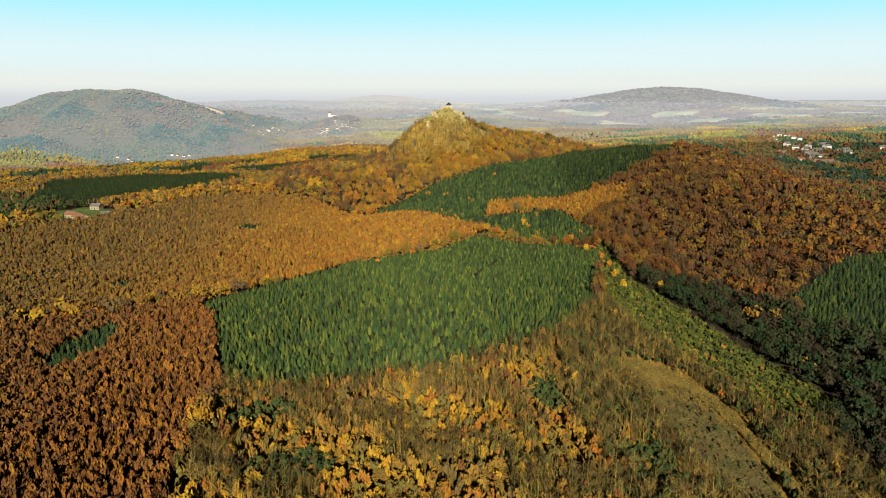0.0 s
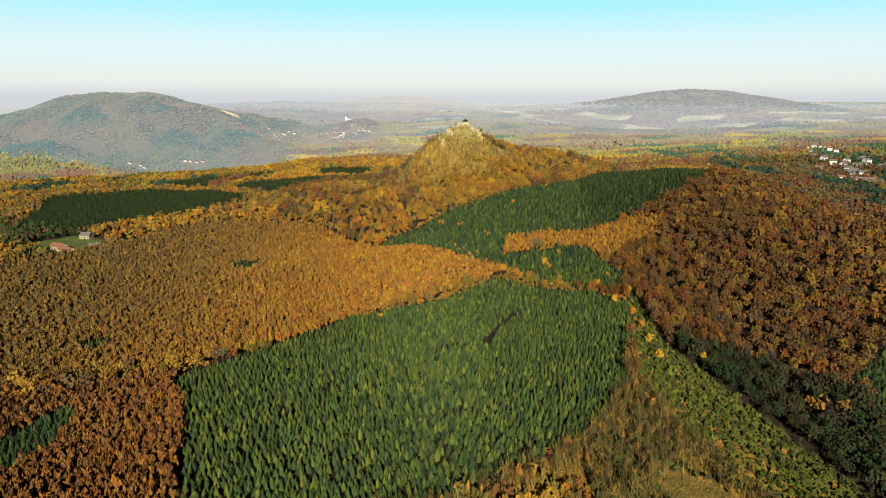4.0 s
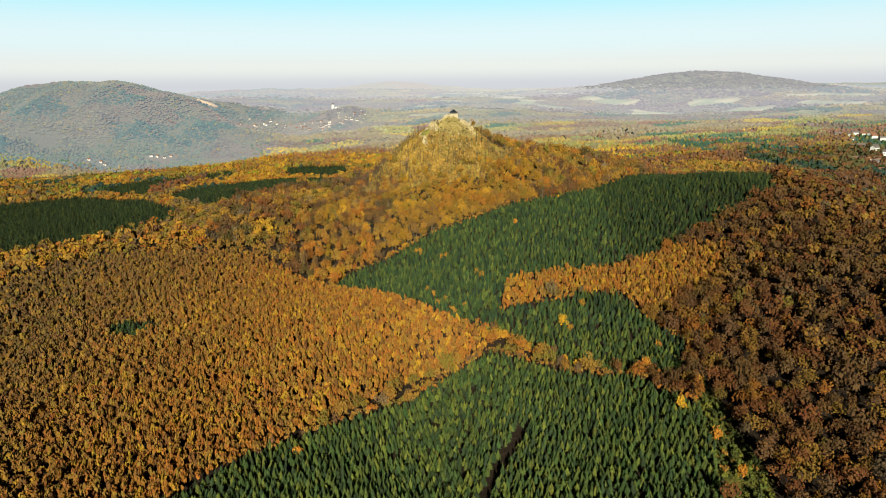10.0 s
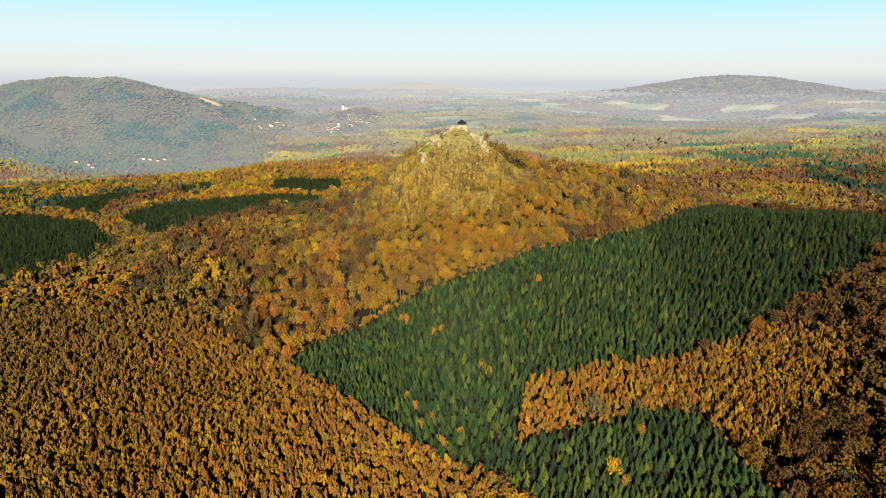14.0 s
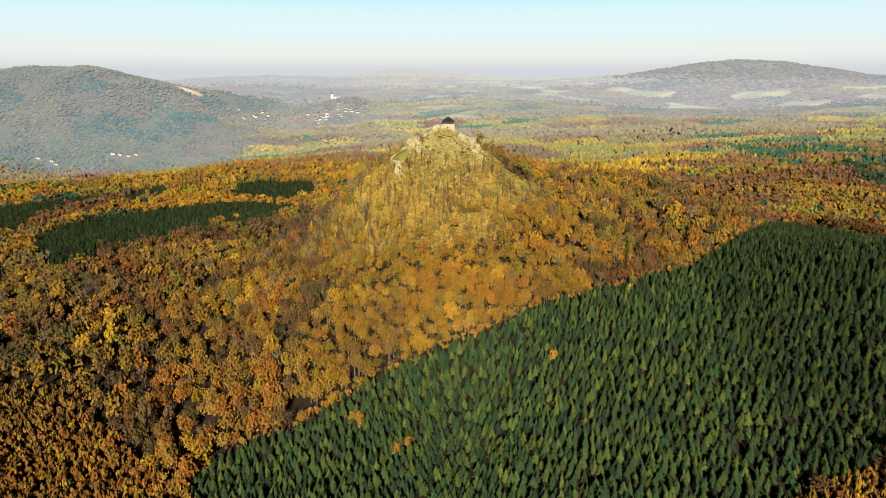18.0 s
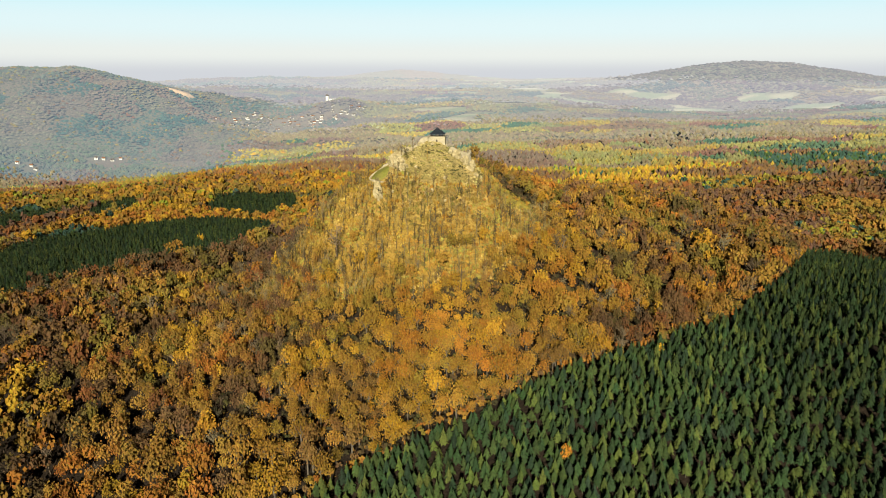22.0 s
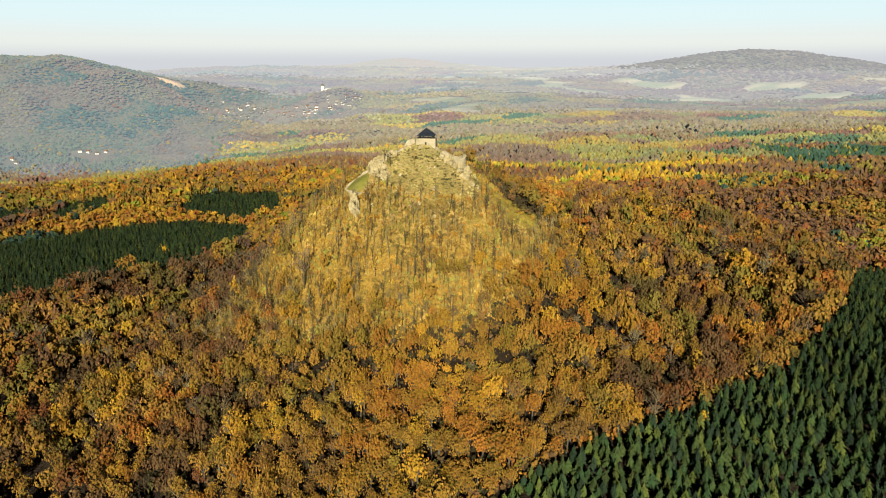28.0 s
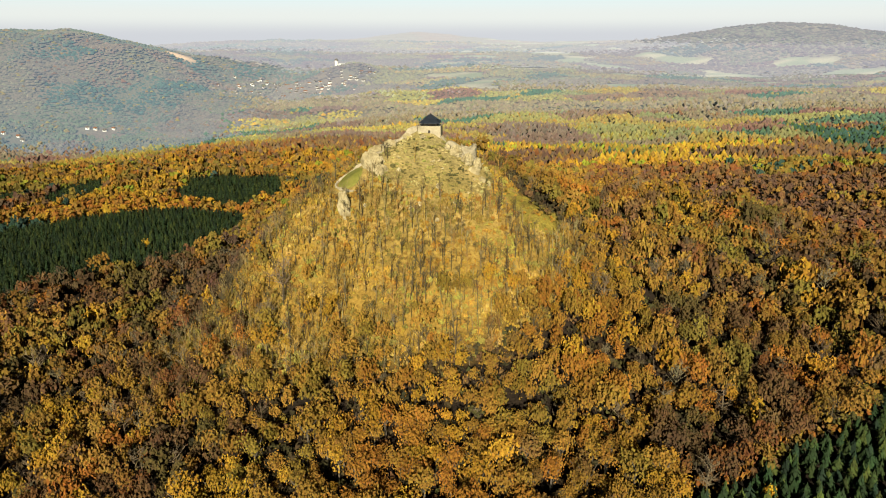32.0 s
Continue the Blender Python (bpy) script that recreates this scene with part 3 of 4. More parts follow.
GROVES = [[(*GOLD, 5), (*OCHRE, 3)], [(*OCHRE, 5), (*GOLD, 1), (*OLIVE, 2)], [(*OCHRE, 3), (*ORANGE, 3), (*GOLD, 1)], [(*OLIVE, 3), (*OCHRE, 3)], [(*BROWN, 3), (*OCHRE, 3), (*ORANGE, 1)], [(*GOLD, 3), (*OCHRE, 3), (*OLIVE, 1)]]
RUST_MIX = [(*RUSTY, 4), (*ORANGE, 3), (0.12, 0.046, 0.009, 4), (0.07, 0.03, 0.01, 1.5)]
BROWN_MIX = [(*BROWN, 4), (*PURPLE, 4), (*RUSTY, 1), (*OCHRE, 0.4)]
RUSTY_BROWN = [(*BROWN, 5), (*RUSTY, 3), (*OCHRE, 1.2), (*PURPLE, 1)]
YELLOW_MIX = [(*GOLD, 4), (*OCHRE, 3), (*LIME, 1)]
GREEN_MIX = [(*OLIVE, 4), (*LIME, 1), (*OCHRE, 2), (*PINE, 1)]
PINE_MIX = [(*PINE, 5), (*DEEP, 2), (*OLIVE, 0.6)]
BEYOND = [YELLOW_MIX, BROWN_MIX, RUSTY_BROWN, BROWN_MIX, RUSTY_BROWN, [(*OCHRE, 4), (*OLIVE, 2)], BROWN_MIX, GREEN_MIX, RUSTY_BROWN]
SIDE_VALLEY = [PINE_MIX, PINE_MIX, BROWN_MIX, [(*BROWN, 3), (*OLIVE, 2), (*PURPLE, 1)], BROWN_MIX, PINE_MIX, [(0.06, 0.058, 0.022, 3), (*BROWN, 2)]]
mono = lambda c, o: [(*c, 12), (*o, 1)]  # noqa: E731
FAR_MIXES = [mono((0.028, 0.05, 0.03), OLIVE), mono((0.085, 0.052, 0.032), BROWN), mono((0.11, 0.09, 0.03), OCHRE), mono((0.125, 0.085, 0.022), OCHRE), mono((0.078, 0.048, 0.034), PURPLE), mono((0.095, 0.082, 0.03), OLIVE), mono((0.09, 0.065, 0.036), BROWN), mono((0.15, 0.105, 0.022), GOLD), mono((0.035, 0.056, 0.03), OLIVE), mono((0.088, 0.044, 0.03), BROWN), mono((0.115, 0.096, 0.03), OLIVE), mono((0.085, 0.055, 0.034), BROWN), mono((0.085, 0.078, 0.034), OLIVE), mono((0.075, 0.05, 0.036), PURPLE)]

LEFT_HILL_MIXES = [mono((0.035, 0.055, 0.04), OLIVE), mono((0.08, 0.066, 0.046), BROWN), mono((0.092, 0.068, 0.045), BROWN), mono((0.062, 0.07, 0.038), OLIVE), mono((0.09, 0.078, 0.048), OLIVE), mono((0.06, 0.066, 0.044), OLIVE), mono((0.07, 0.066, 0.04), OLIVE)]
in_spruce = lambda x, y: np.any([inside(x, y, p) for p in SPRUCE], 0) | in_round(x, y, DARK_ROUNDS)  # noqa: E731

CROWNS = [[leafy(q, l, 50 * i + s, z) for s in range(7)] for i, (q, l, z) in enumerate(((210, 9, 0.11), (74, 7, 0.18), (20, 5, 0.35), (8, 4, 0.58)))]
SLIM = [[leafy(q, l, 900 + 50 * i + s, z, 0.3) for s in range(6)] for i, (q, l, z) in enumerate(((34, 4, 0.3), (16, 4, 0.44), (9, 3, 0.62)))]
SPRUCES = [[conifer(t, p, 300 + 20 * i + s) for s in range(7)] for i, (t, p) in enumerate(((6, 6), (4, 5), (3, 4)))]
BARES = [bare(8, 3, 700 + s) for s in range(8)]
GREAT_BARES = [bare(14, 7, 760 + s) for s in range(5)]
TUFTS = [tuft(1300 + s) for s in range(8)]
FAR_TUFTS = [(v[5:], np.array([(5, k, (k + 1) % 5) for k in range(5)])) for v, f in TUFTS]
for v, f in FAR_TUFTS:
    v[:5, 2] -= 0.45
    v[:, :2] *= 1.3
BUSHES = [leafy(18, 4, 1200 + s, 0.4, 0.0) for s in range(6)]


def grow(name, x, y, shapes, cuts, h, w, tint, label):
    """Plants spots in bands of nearness, coarser shapes further off."""
    d = nearness(x, y)
    for k, shape in enumerate(shapes):
        lo, hi = (0, *cuts)[k], (*cuts, 1e9)[k]
        m = (d >= lo) & (d < hi)
        if m.any():
            plant(name, shape, np.c_[x[m], y[m], ground(x[m], y[m])], h[m], w[m], tint[m], LEAF, label)


def part(name, mesh, parent, label="", at=(0, 0, 0)):
    """A mesh object under a thing."""
    ob = new(name, mesh)
    ob.parent = parent
    ob.location = at
    return tagged(ob, label)


def thing(name, place, label, category, group="", turn=0.0):
    ob = new(name)
    ob.location = place
    ob.rotation_euler = (0, 0, turn)
    return tagged(ob, label, category, group)


# ---- woods ----
# spruce plantations, in close rows
x, y = scatter(-560, 370, -790, -315, 2.4, 0.34)
x1, y1 = scatter(-560, 370, -315, 340, 2.75, 0.36)
fine = np.r_[np.ones(len(x), bool), np.zeros(len(x1), bool)]
x, y = np.r_[x, x1], np.r_[y, y1]
m = in_reach(x, y) & in_spruce(x, y) & (RNG.random(len(x)) > 0.05)
gap = (np.abs(x - np.interp(y, (-491, -475, -440, -406), (14, 16, 24, 36))) < 2.2) & (y > -491) & (y < -406)
gap |= (np.abs(y - np.interp(x, (-8, 4, 16), (-505, -494, -490))) < 2.5) & (x > -8) & (x < 16)
m &= ~gap
x, y, fine = x[m], y[m], fine[m]
n = len(x)
h = RNG.normal(1, 0.15, n) * np.where(fine, 4.2, 5.0)
w = RNG.normal(1, 0.14, n) * np.where(fine, 1.16, 1.36)
SPRUCE_MIX = [(0.018, 0.033, 0.011, 4), (0.028, 0.042, 0.011, 4), (0.046, 0.058, 0.012, 2), (0.013, 0.023, 0.011, 2)]
old = (x < -110) & (y > -245)
h, w = np.where(old, h * 1.35, h), np.where(old, w * 1.15, w)
tint = palette(SPRUCE_MIX, n, 0.28) * 1.12
tint[old] *= 0.55
# right flank darkened in the tint for light falling off to that side
tint[(x > 115) & (y > -260)] *= 0.72
# front stand lightened and yellowed: its sunlit look put into the tint
tint[fine & (x > -140) & (x < 112)] *= (1.36, 1.24, 1.0)
alone = (x > 30) & (x < 92) & (y > -262) & (y < -150)
pick = np.flatnonzero(alone)
pick = pick[np.argsort(np.hypot(x[pick] - 62, y[pick] + 200))[:290]]
rest = np.ones(n, bool)
rest[pick] = False
grow("spruce_plantation", x[rest], y[rest], SPRUCES, (265, 540), h[rest], w[rest], tint[rest], "dense dark green spruce plantation in close rows")
spruce_crowns = [mesh_of("crown", *conifer(9, 8, 340 + s), LEAF_ONE) for s in range(5)]
spruce_stem = mesh_of("trunk", *stick((0, 0, -0.1), (0, 0, 0.5), 0.09, 0.04, 6), BARK)
for i, k in enumerate(pick):
    t = thing("spruce_tree", (x[k], y[k], ground(x[k], y[k])), "slim dark green spruce in a dense plantation", "tree", "spruces of the plantation")
    c = part("crown", spruce_crowns[i % 5], t)
    c.color = (*tint[k], 1)
    c.scale, c.rotation_euler = (w[k], w[k], h[k]), (0, 0, RNG.uniform(0, 6.28))
    s = part("trunk", spruce_stem, t)
    s.scale = (1, 1, h[k])

# saplings and bushes along the edges of the stands
x, y = scatter(-300, 300, -440, 60, 2.3)
edge = np.zeros(len(x), bool)
for u, v in ((5, 0), (-5, 0), (0, 5), (0, -5)):
    edge |= in_spruce(x + u, y + v)
m = edge & in_reach(x, y) & ~in_spruce(x, y) & ~inside(x, y, LARCH) & ~inside(x, y, NOOK) & ~inside(x, y, CORRIDOR) & (RNG.random(len(x)) < 0.85)
x, y = x[m], y[m]
n = len(x)
plant("edge_saplings", SLIM[1], np.c_[x, y, ground(x, y)], RNG.normal(3.6, 0.9, n).clip(1.5, 6), RNG.normal(1.35, 0.3, n).clip(0.7, 2), palette([(*OCHRE, 3), (*ORANGE, 2), (*BROWN, 2), (*OLIVE, 1)], n), LEAF, "ochre and brown saplings along the edge of the spruces", "saplings")

# young larch stands, fine-grained, orange
for name, poly, mix, label in (("larch_stand", LARCH, LARCH_MIX, "close orange-gold stand of slim young larches"), ("larch_stand", NOOK, LARCH_MIX, "bright gold tongue of young larches between spruce stands"), ("rusty_stand", RUST, RUST_MIX, "rust-red stand of slim young trees")):
    x, y = scatter(-450, 180, -790, -140, 2.6, 0.42)
    m = in_reach(x, y) & inside(x, y, poly) & ~in_spruce(x, y)
    x, y = x[m], y[m]
    n = len(x)
    tint = palette(mix, n)
    brown = [(0.075, 0.052, 0.02, 4), (*BROWN, 2), (*OCHRE, 1.5), (*OLIVE, 1)] if name == "larch_stand" else [(*BROWN, 4), (*RUSTY, 3), (*OCHRE, 1)]
    # browner trees to the left, with the light's falloff there mixed into the tint
    dull = np.clip((-95 - x + 25 * bumps(x, y, 53, 60)) / 170, 0, 0.85)[:, None]
    tint = tint * (1 - dull) + palette(brown, n) * 0.9 * dull
    grow(name, x, y, SLIM, (235, 380), RNG.normal(6.0, 0.9, n), RNG.normal(1.42, 0.2, n), tint, label)

# broadleaf woods
x, y = scatter(-800, 800, -790, 430, 5.5)
x1, y1 = scatter(-150, 150, -190, 110, 4.6, 0.36)
foot = np.hypot(x, y + 40) > 125 + 15 * bumps(x, y, 25, 40)
foot1 = np.hypot(x1, y1 + 40) <= 125 + 15 * bumps(x1, y1, 25, 40)
x, y = np.r_[x[foot], x1[foot1]], np.r_[y[foot], y1[foot1]]
closed = ~(in_spruce(x, y) | inside(x, y, LARCH) | inside(x, y, NOOK) | inside(x, y, RUST) | inside(x, y, MEADOW) | inside(x, y, YARD) | inside(x, y, FRONT) | inside(x, y, CORRIDOR) | inside(x, y, ROUGH))
m = in_reach(x, y) & closed & (RNG.random(len(x)) > cone_grass(x, y) * np.where(np.hypot(x, y) < 62, 1.3, 0.8)) & (np.hypot(x + 25, y + 20) > 11) & (np.hypot(x - 4, y) > 28) & ~by_house(x, y, 8) & ~on_lawn(x, y)
x, y = x[m], y[m]
n = len(x)
tint = np.empty((n, 3))
castle_side = (np.hypot(x, y + 50) < 210) & (y < np.where(x > 15, 105, 50) + 25 * bumps(x, y, 97, 80))
right = ~castle_side & (x > 80) & (y < 150)
beyond = ~castle_side & (y > 30) & ((x > -60) | (y > 150))
right &= ~beyond
left = ~castle_side & ~right & ~beyond
tint[castle_side] = patchy(x[castle_side], y[castle_side], GROVES, 22, 61) * RNG.uniform(0.72, 1.3, (castle_side.sum(), 1))
nose = castle_side & (np.abs(x - 15) < 62 + 14 * bumps(x, y, 66, 40)) & (y < -40)
tint[nose] = tint[nose] * 0.74 + np.array(GOLD) * 0.24
# leafless brown trees on the back slope, tinted darker for the shadow there
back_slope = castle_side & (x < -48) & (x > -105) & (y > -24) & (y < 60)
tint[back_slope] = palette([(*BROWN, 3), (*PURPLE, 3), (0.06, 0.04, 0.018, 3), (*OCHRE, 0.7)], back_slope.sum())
# browner, darker stands out to the sides: the light's falloff painted into the tint
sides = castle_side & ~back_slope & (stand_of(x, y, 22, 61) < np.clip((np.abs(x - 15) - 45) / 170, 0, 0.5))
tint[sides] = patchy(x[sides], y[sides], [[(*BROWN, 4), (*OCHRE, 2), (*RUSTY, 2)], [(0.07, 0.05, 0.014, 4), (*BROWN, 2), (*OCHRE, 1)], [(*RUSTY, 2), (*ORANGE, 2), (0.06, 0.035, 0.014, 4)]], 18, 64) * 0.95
tint[right] = patchy(x[right], y[right], [RIDGE_MIX, RIDGE_MIX, RIDGE_DULL, RIDGE_DULL], 40, 63)
# ridge tint darkened too, for the same falloff towards the right
tint[right] *= 0.75
tint[left] = patchy(x[left], y[left], [LEFT_MIX, [(*OLIVE, 3), (*OCHRE, 3), (*GREY, 2)], [(*OCHRE, 3), (*GREY, 2), (*OLIVE, 2), (*BROWN, 1)], HILL_MIX], 45, 65)
valley = ~castle_side & (x > np.interp(y, (-330, -170, -60, 150), (420, 345, 300, 400)) + 10 * bumps(x, y, 92, 40)) & (y > -330) & (bumps(x, y, 91, 130) > -0.55)
light_edge = right & (np.abs(x - np.interp(y, (-330, -170, -60, 150), (408, 333, 288, 388))) < 10)
tint[light_edge] = palette([(*OLIVE, 3), (*OCHRE, 3)], light_edge.sum())
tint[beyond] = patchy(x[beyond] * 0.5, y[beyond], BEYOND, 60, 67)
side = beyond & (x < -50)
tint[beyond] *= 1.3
tint[side] = patchy(x[side], y[side], [GREEN_MIX, HILL_MIX, LEFT_MIX, PINE_MIX, YELLOW_MIX, LEFT_MIX, GREEN_MIX], 48, 73)
tint[valley] = patchy(x[valley], y[valley], SIDE_VALLEY, 55, 69)
# DARK_SIDE: dark green trees, darkened further for light falling off there
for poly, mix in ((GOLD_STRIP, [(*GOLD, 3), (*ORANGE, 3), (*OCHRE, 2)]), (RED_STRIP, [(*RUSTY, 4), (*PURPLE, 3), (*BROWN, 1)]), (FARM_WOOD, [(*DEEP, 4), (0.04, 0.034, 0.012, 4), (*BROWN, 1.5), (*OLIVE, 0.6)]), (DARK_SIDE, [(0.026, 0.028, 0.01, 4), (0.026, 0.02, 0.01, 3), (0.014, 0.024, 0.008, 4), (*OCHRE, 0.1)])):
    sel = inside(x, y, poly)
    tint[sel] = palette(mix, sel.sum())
w = RNG.normal(1, 0.22, n).clip(0.55, 1.6) * np.where(np.hypot(x, y + 40) < 125, 2.55, np.where(right, 3.15, np.where(beyond, 3.0, 3.1)))
h = w * np.where(castle_side, RNG.uniform(2.7, 3.6, n), RNG.uniform(2.2, 3.0, n))
pick = np.flatnonzero((np.abs(x - 10) < 70) & (y > -190) & (y < -80))
pick = pick[np.argsort(np.hypot((x[pick] - 10) * 0.7, y[pick] + 150))[:290]]
rest = np.ones(n, bool)
rest[pick] = False
leafless = rest & castle_side & (RNG.random(n) < 0.1)
rest &= ~leafless
plant("leafless_trees", GREAT_BARES, np.c_[x, y, ground(x, y)][leafless], h[leafless] * 1.05, h[leafless] * 1.25, palette([(0.075, 0.055, 0.03, 1), (0.12, 0.09, 0.05, 1)], leafless.sum()), LEAF, "tall leafless trees among the autumn oaks")
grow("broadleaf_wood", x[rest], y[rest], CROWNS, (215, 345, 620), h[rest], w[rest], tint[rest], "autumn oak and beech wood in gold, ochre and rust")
oak_crowns = [mesh_of("crown", *leafy(420, 12, 1500 + s, 0.085), LEAF_ONE) for s in range(8)]
oak_stems = [mesh_of("trunk", *limbed(1600 + s), BARK) for s in range(4)]
for i, k in enumerate(pick):
    r, g = tint[k][0], tint[k][1]
    word = "golden yellow" if r > 0.155 and g > 0.09 else "orange" if r > 0.13 and g < 0.085 else "ochre" if r > 0.11 else "olive green" if g > 0.07 else "dull brown"
    t = thing("oak_tree", (x[k], y[k], ground(x[k], y[k])), f"broad {word} autumn oak on the wooded hill foot", "tree", "oaks at the foot of the castle hill")
    c = part("crown", oak_crowns[i % 8], t)
    c.color = (*tint[k], 1)
    c.scale, c.rotation_euler = (w[k], w[k], h[k]), (0, 0, RNG.uniform(0, 6.28))
    s = part("trunk", oak_stems[i % 4], t)
    s.scale = (h[k], h[k], h[k])

# far woods, in depths of painted haze
for k, (y0, glow, veil) in enumerate(DEPTHS):
    y1 = DEPTHS[k + 1][0] if k + 1 < len(DEPTHS) else 2700
    x, y = scatter(-2300, 2300, y0, y1, (5.4, 5.6, 6.2, 7.6, 9.6, 12.5, 16)[k])
    m = in_reach(x, y) & ~is_field(x, y) & (RNG.random(len(x)) > 0.04) & ~by_house(x, y, 11) & (np.hypot((x + 817) / 42, (y - 1533) / 26) > 1)
    x, y = x[m], y[m]
    n = len(x)
    w = RNG.normal(1, 0.22, n).clip(0.6, 1.7) * (3.3, 3.5, 3.9, 4.8, 5.9, 7.4, 9)[k]
    t_ = patchy(x * 0.6, y, FAR_MIXES, (60, 60, 64, 80, 100, 130, 160)[k], 71)
    if k == 0:
        t_ = patchy(x * 0.5, y, BEYOND, 60, 67)
    purple = (k > 0) & (bumps(x, y, 95, 420) + np.clip((y - 900) / 250, -1, 0.3) - 0.35 * (y > 1300) > 0.25)
    t_[purple] = palette(mono((0.1, 0.072, 0.04), (0.085, 0.07, 0.03)), purple.sum())
    # deepest woods pulled towards one grey-brown: haze put into the tint
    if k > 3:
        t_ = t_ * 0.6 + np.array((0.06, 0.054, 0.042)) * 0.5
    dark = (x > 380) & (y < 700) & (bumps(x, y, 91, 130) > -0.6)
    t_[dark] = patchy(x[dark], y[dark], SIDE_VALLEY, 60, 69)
    # tints scaled and cooled by depth, part of the painted haze
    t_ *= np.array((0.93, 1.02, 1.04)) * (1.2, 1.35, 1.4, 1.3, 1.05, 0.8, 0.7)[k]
    deep = np.searchsorted([d[0] for d in DEPTHS], y + RNG.normal(0, 45, n)).clip(1, 7) - 1
    a_ = painted_haze(x + RNG.normal(0, 45, n), y + RNG.normal(0, 30, n), deep)
    hill = a_ == 7
    t_[hill] = patchy(x[hill], y[hill], LEFT_HILL_MIXES, 105, 77)
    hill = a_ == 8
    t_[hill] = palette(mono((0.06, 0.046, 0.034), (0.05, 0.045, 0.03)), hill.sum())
    for q in np.unique(a_):
        s = a_ == q
        low_ = 0.75 if q > 6 else 1.0
        plant("far_wood", TUFTS if k < 3 else FAR_TUFTS, np.c_[x, y, ground(x, y) + (3.4 if q > 6 else 1.3 + k)][s], (w * (1.9, 1.8, 1.5, 1.15, 0.9, 0.7, 0.6)[k])[s] * low_, w[s], t_[s], HAZES[q], "far autumn woods over rolling hazy hills")

# mixed young wood on the front slope: leafless stems, thin crowns in olive, brown and gold
open_front = lambda x, y: inside(x, y, FRONT) & ~inside(x, y, MEADOW) & ~inside(x, y, ROUGH) & ~inside(x, y, CORRIDOR) & in_reach(x, y)  # noqa: E731
x, y = scatter(-90, 150, -790, -520, 2.6)
edge = np.abs(y - np.interp(x, (-86, -49, -18, 6, 49, 80), (-632, -643, -640, -627, -591, -523)) + 6) < 6
m = open_front(x, y) & ((bumps(x, y, 83, 34) > 0.05) | edge | (x > 45)) & ~in_round(x, y, THICKETS)
x, y = x[m], y[m]
n = len(x)
h = RNG.normal(8, 1.6, n)
plant("bare_wood", BARES, np.c_[x, y, ground(x, y)], h, h * 1.1, palette([(0.14, 0.09, 0.022, 1.2), (0.055, 0.038, 0.013, 2), (0.075, 0.06, 0.013, 1)], n), LEAF, "leafless grey-brown young trees on a slope")
x, y = scatter(-90, 150, -790, -520, 2.5)
shade = in_round(x, y, THICKETS)
m = open_front(x, y) & (shade | (bumps(x, y, 83, 30) > -0.28)) & (RNG.random(len(x)) < np.where(shade, 0.95, 0.72))
x, y, shade = x[m], y[m], shade[m]
n = len(x)
t_ = patchy(x, y, [[(0.09, 0.06, 0.018, 3), (*OCHRE, 2), (*RUSTY, 1)], [(*GOLD, 3), (*OCHRE, 3), (*ORANGE, 1)], [(*OCHRE, 3), (*ORANGE, 2), (0.09, 0.06, 0.02, 2)], [(*GOLD, 2), (0.1, 0.075, 0.018, 3), (*ORANGE, 1)]], 17, 81)
side_ = (x > 48) & (RNG.random(n) < 0.85)
t_[side_] = palette([(0.05, 0.056, 0.013, 5), (0.036, 0.038, 0.012, 4), (0.06, 0.036, 0.013, 2), (*OCHRE, 0.6)], side_.sum())
t_[shade] = palette([(0.03, 0.042, 0.012, 5), (0.045, 0.05, 0.013, 2), (*OCHRE, 0.3)], shade.sum())
h = np.where(shade, RNG.normal(3.2, 0.8, n), RNG.normal(4.2, 1.6, n)).clip(1.2, 9)
plant("young_trees", SLIM[0], np.c_[x, y, ground(x, y)], h, np.where(shade, 1.5, RNG.normal(1.35, 0.4, n)).clip(0.6, 2.4), t_, LEAF, "thin-crowned young trees in olive, brown and gold")
x, y = scatter(70, 180, -720, -360, 2.1)
rough = inside(x, y, ROUGH)
m = (inside(x, y, CORRIDOR) & (RNG.random(len(x)) < 0.85)) | (rough & (RNG.random(len(x)) < 0.45))
x, y, rough = x[m], y[m], rough[m]
n = len(x)
w = RNG.normal(1.0, 0.35, n).clip(0.4, 2.2) * np.where(rough, 0.6, 1)
t_ = palette([(0.05, 0.058, 0.01, 5), (0.085, 0.088, 0.012, 2), (0.034, 0.04, 0.01, 4), (*OCHRE, 0.6)], n)
t_[rough] = palette([(0.05, 0.05, 0.014, 3), (*BROWN, 2), (0.1, 0.07, 0.02, 1)], rough.sum())
plant("hedge_bushes", BUSHES, np.c_[x, y, ground(x, y)], w * RNG.uniform(1.0, 2.2, n), w, t_, LEAF, "yellow-green bushes along an open strip", "bushes")
x, y = scatter(60, 120, -710, -590, 1.1)
m = inside(x, y, MEADOW) & (RNG.random(len(x)) < 0.5)
x, y = x[m], y[m]
n = len(x)
w = RNG.uniform(0.25, 0.6, n)
plant("meadow_grass", BUSHES, np.c_[x, y, ground(x, y)], w * RNG.uniform(0.5, 1.2, n), w, palette([(0.16, 0.11, 0.03, 3), (0.1, 0.08, 0.02, 2), (0.07, 0.065, 0.018, 2)], n), LEAF, "tufts of dry straw-coloured meadow grass", "grass")
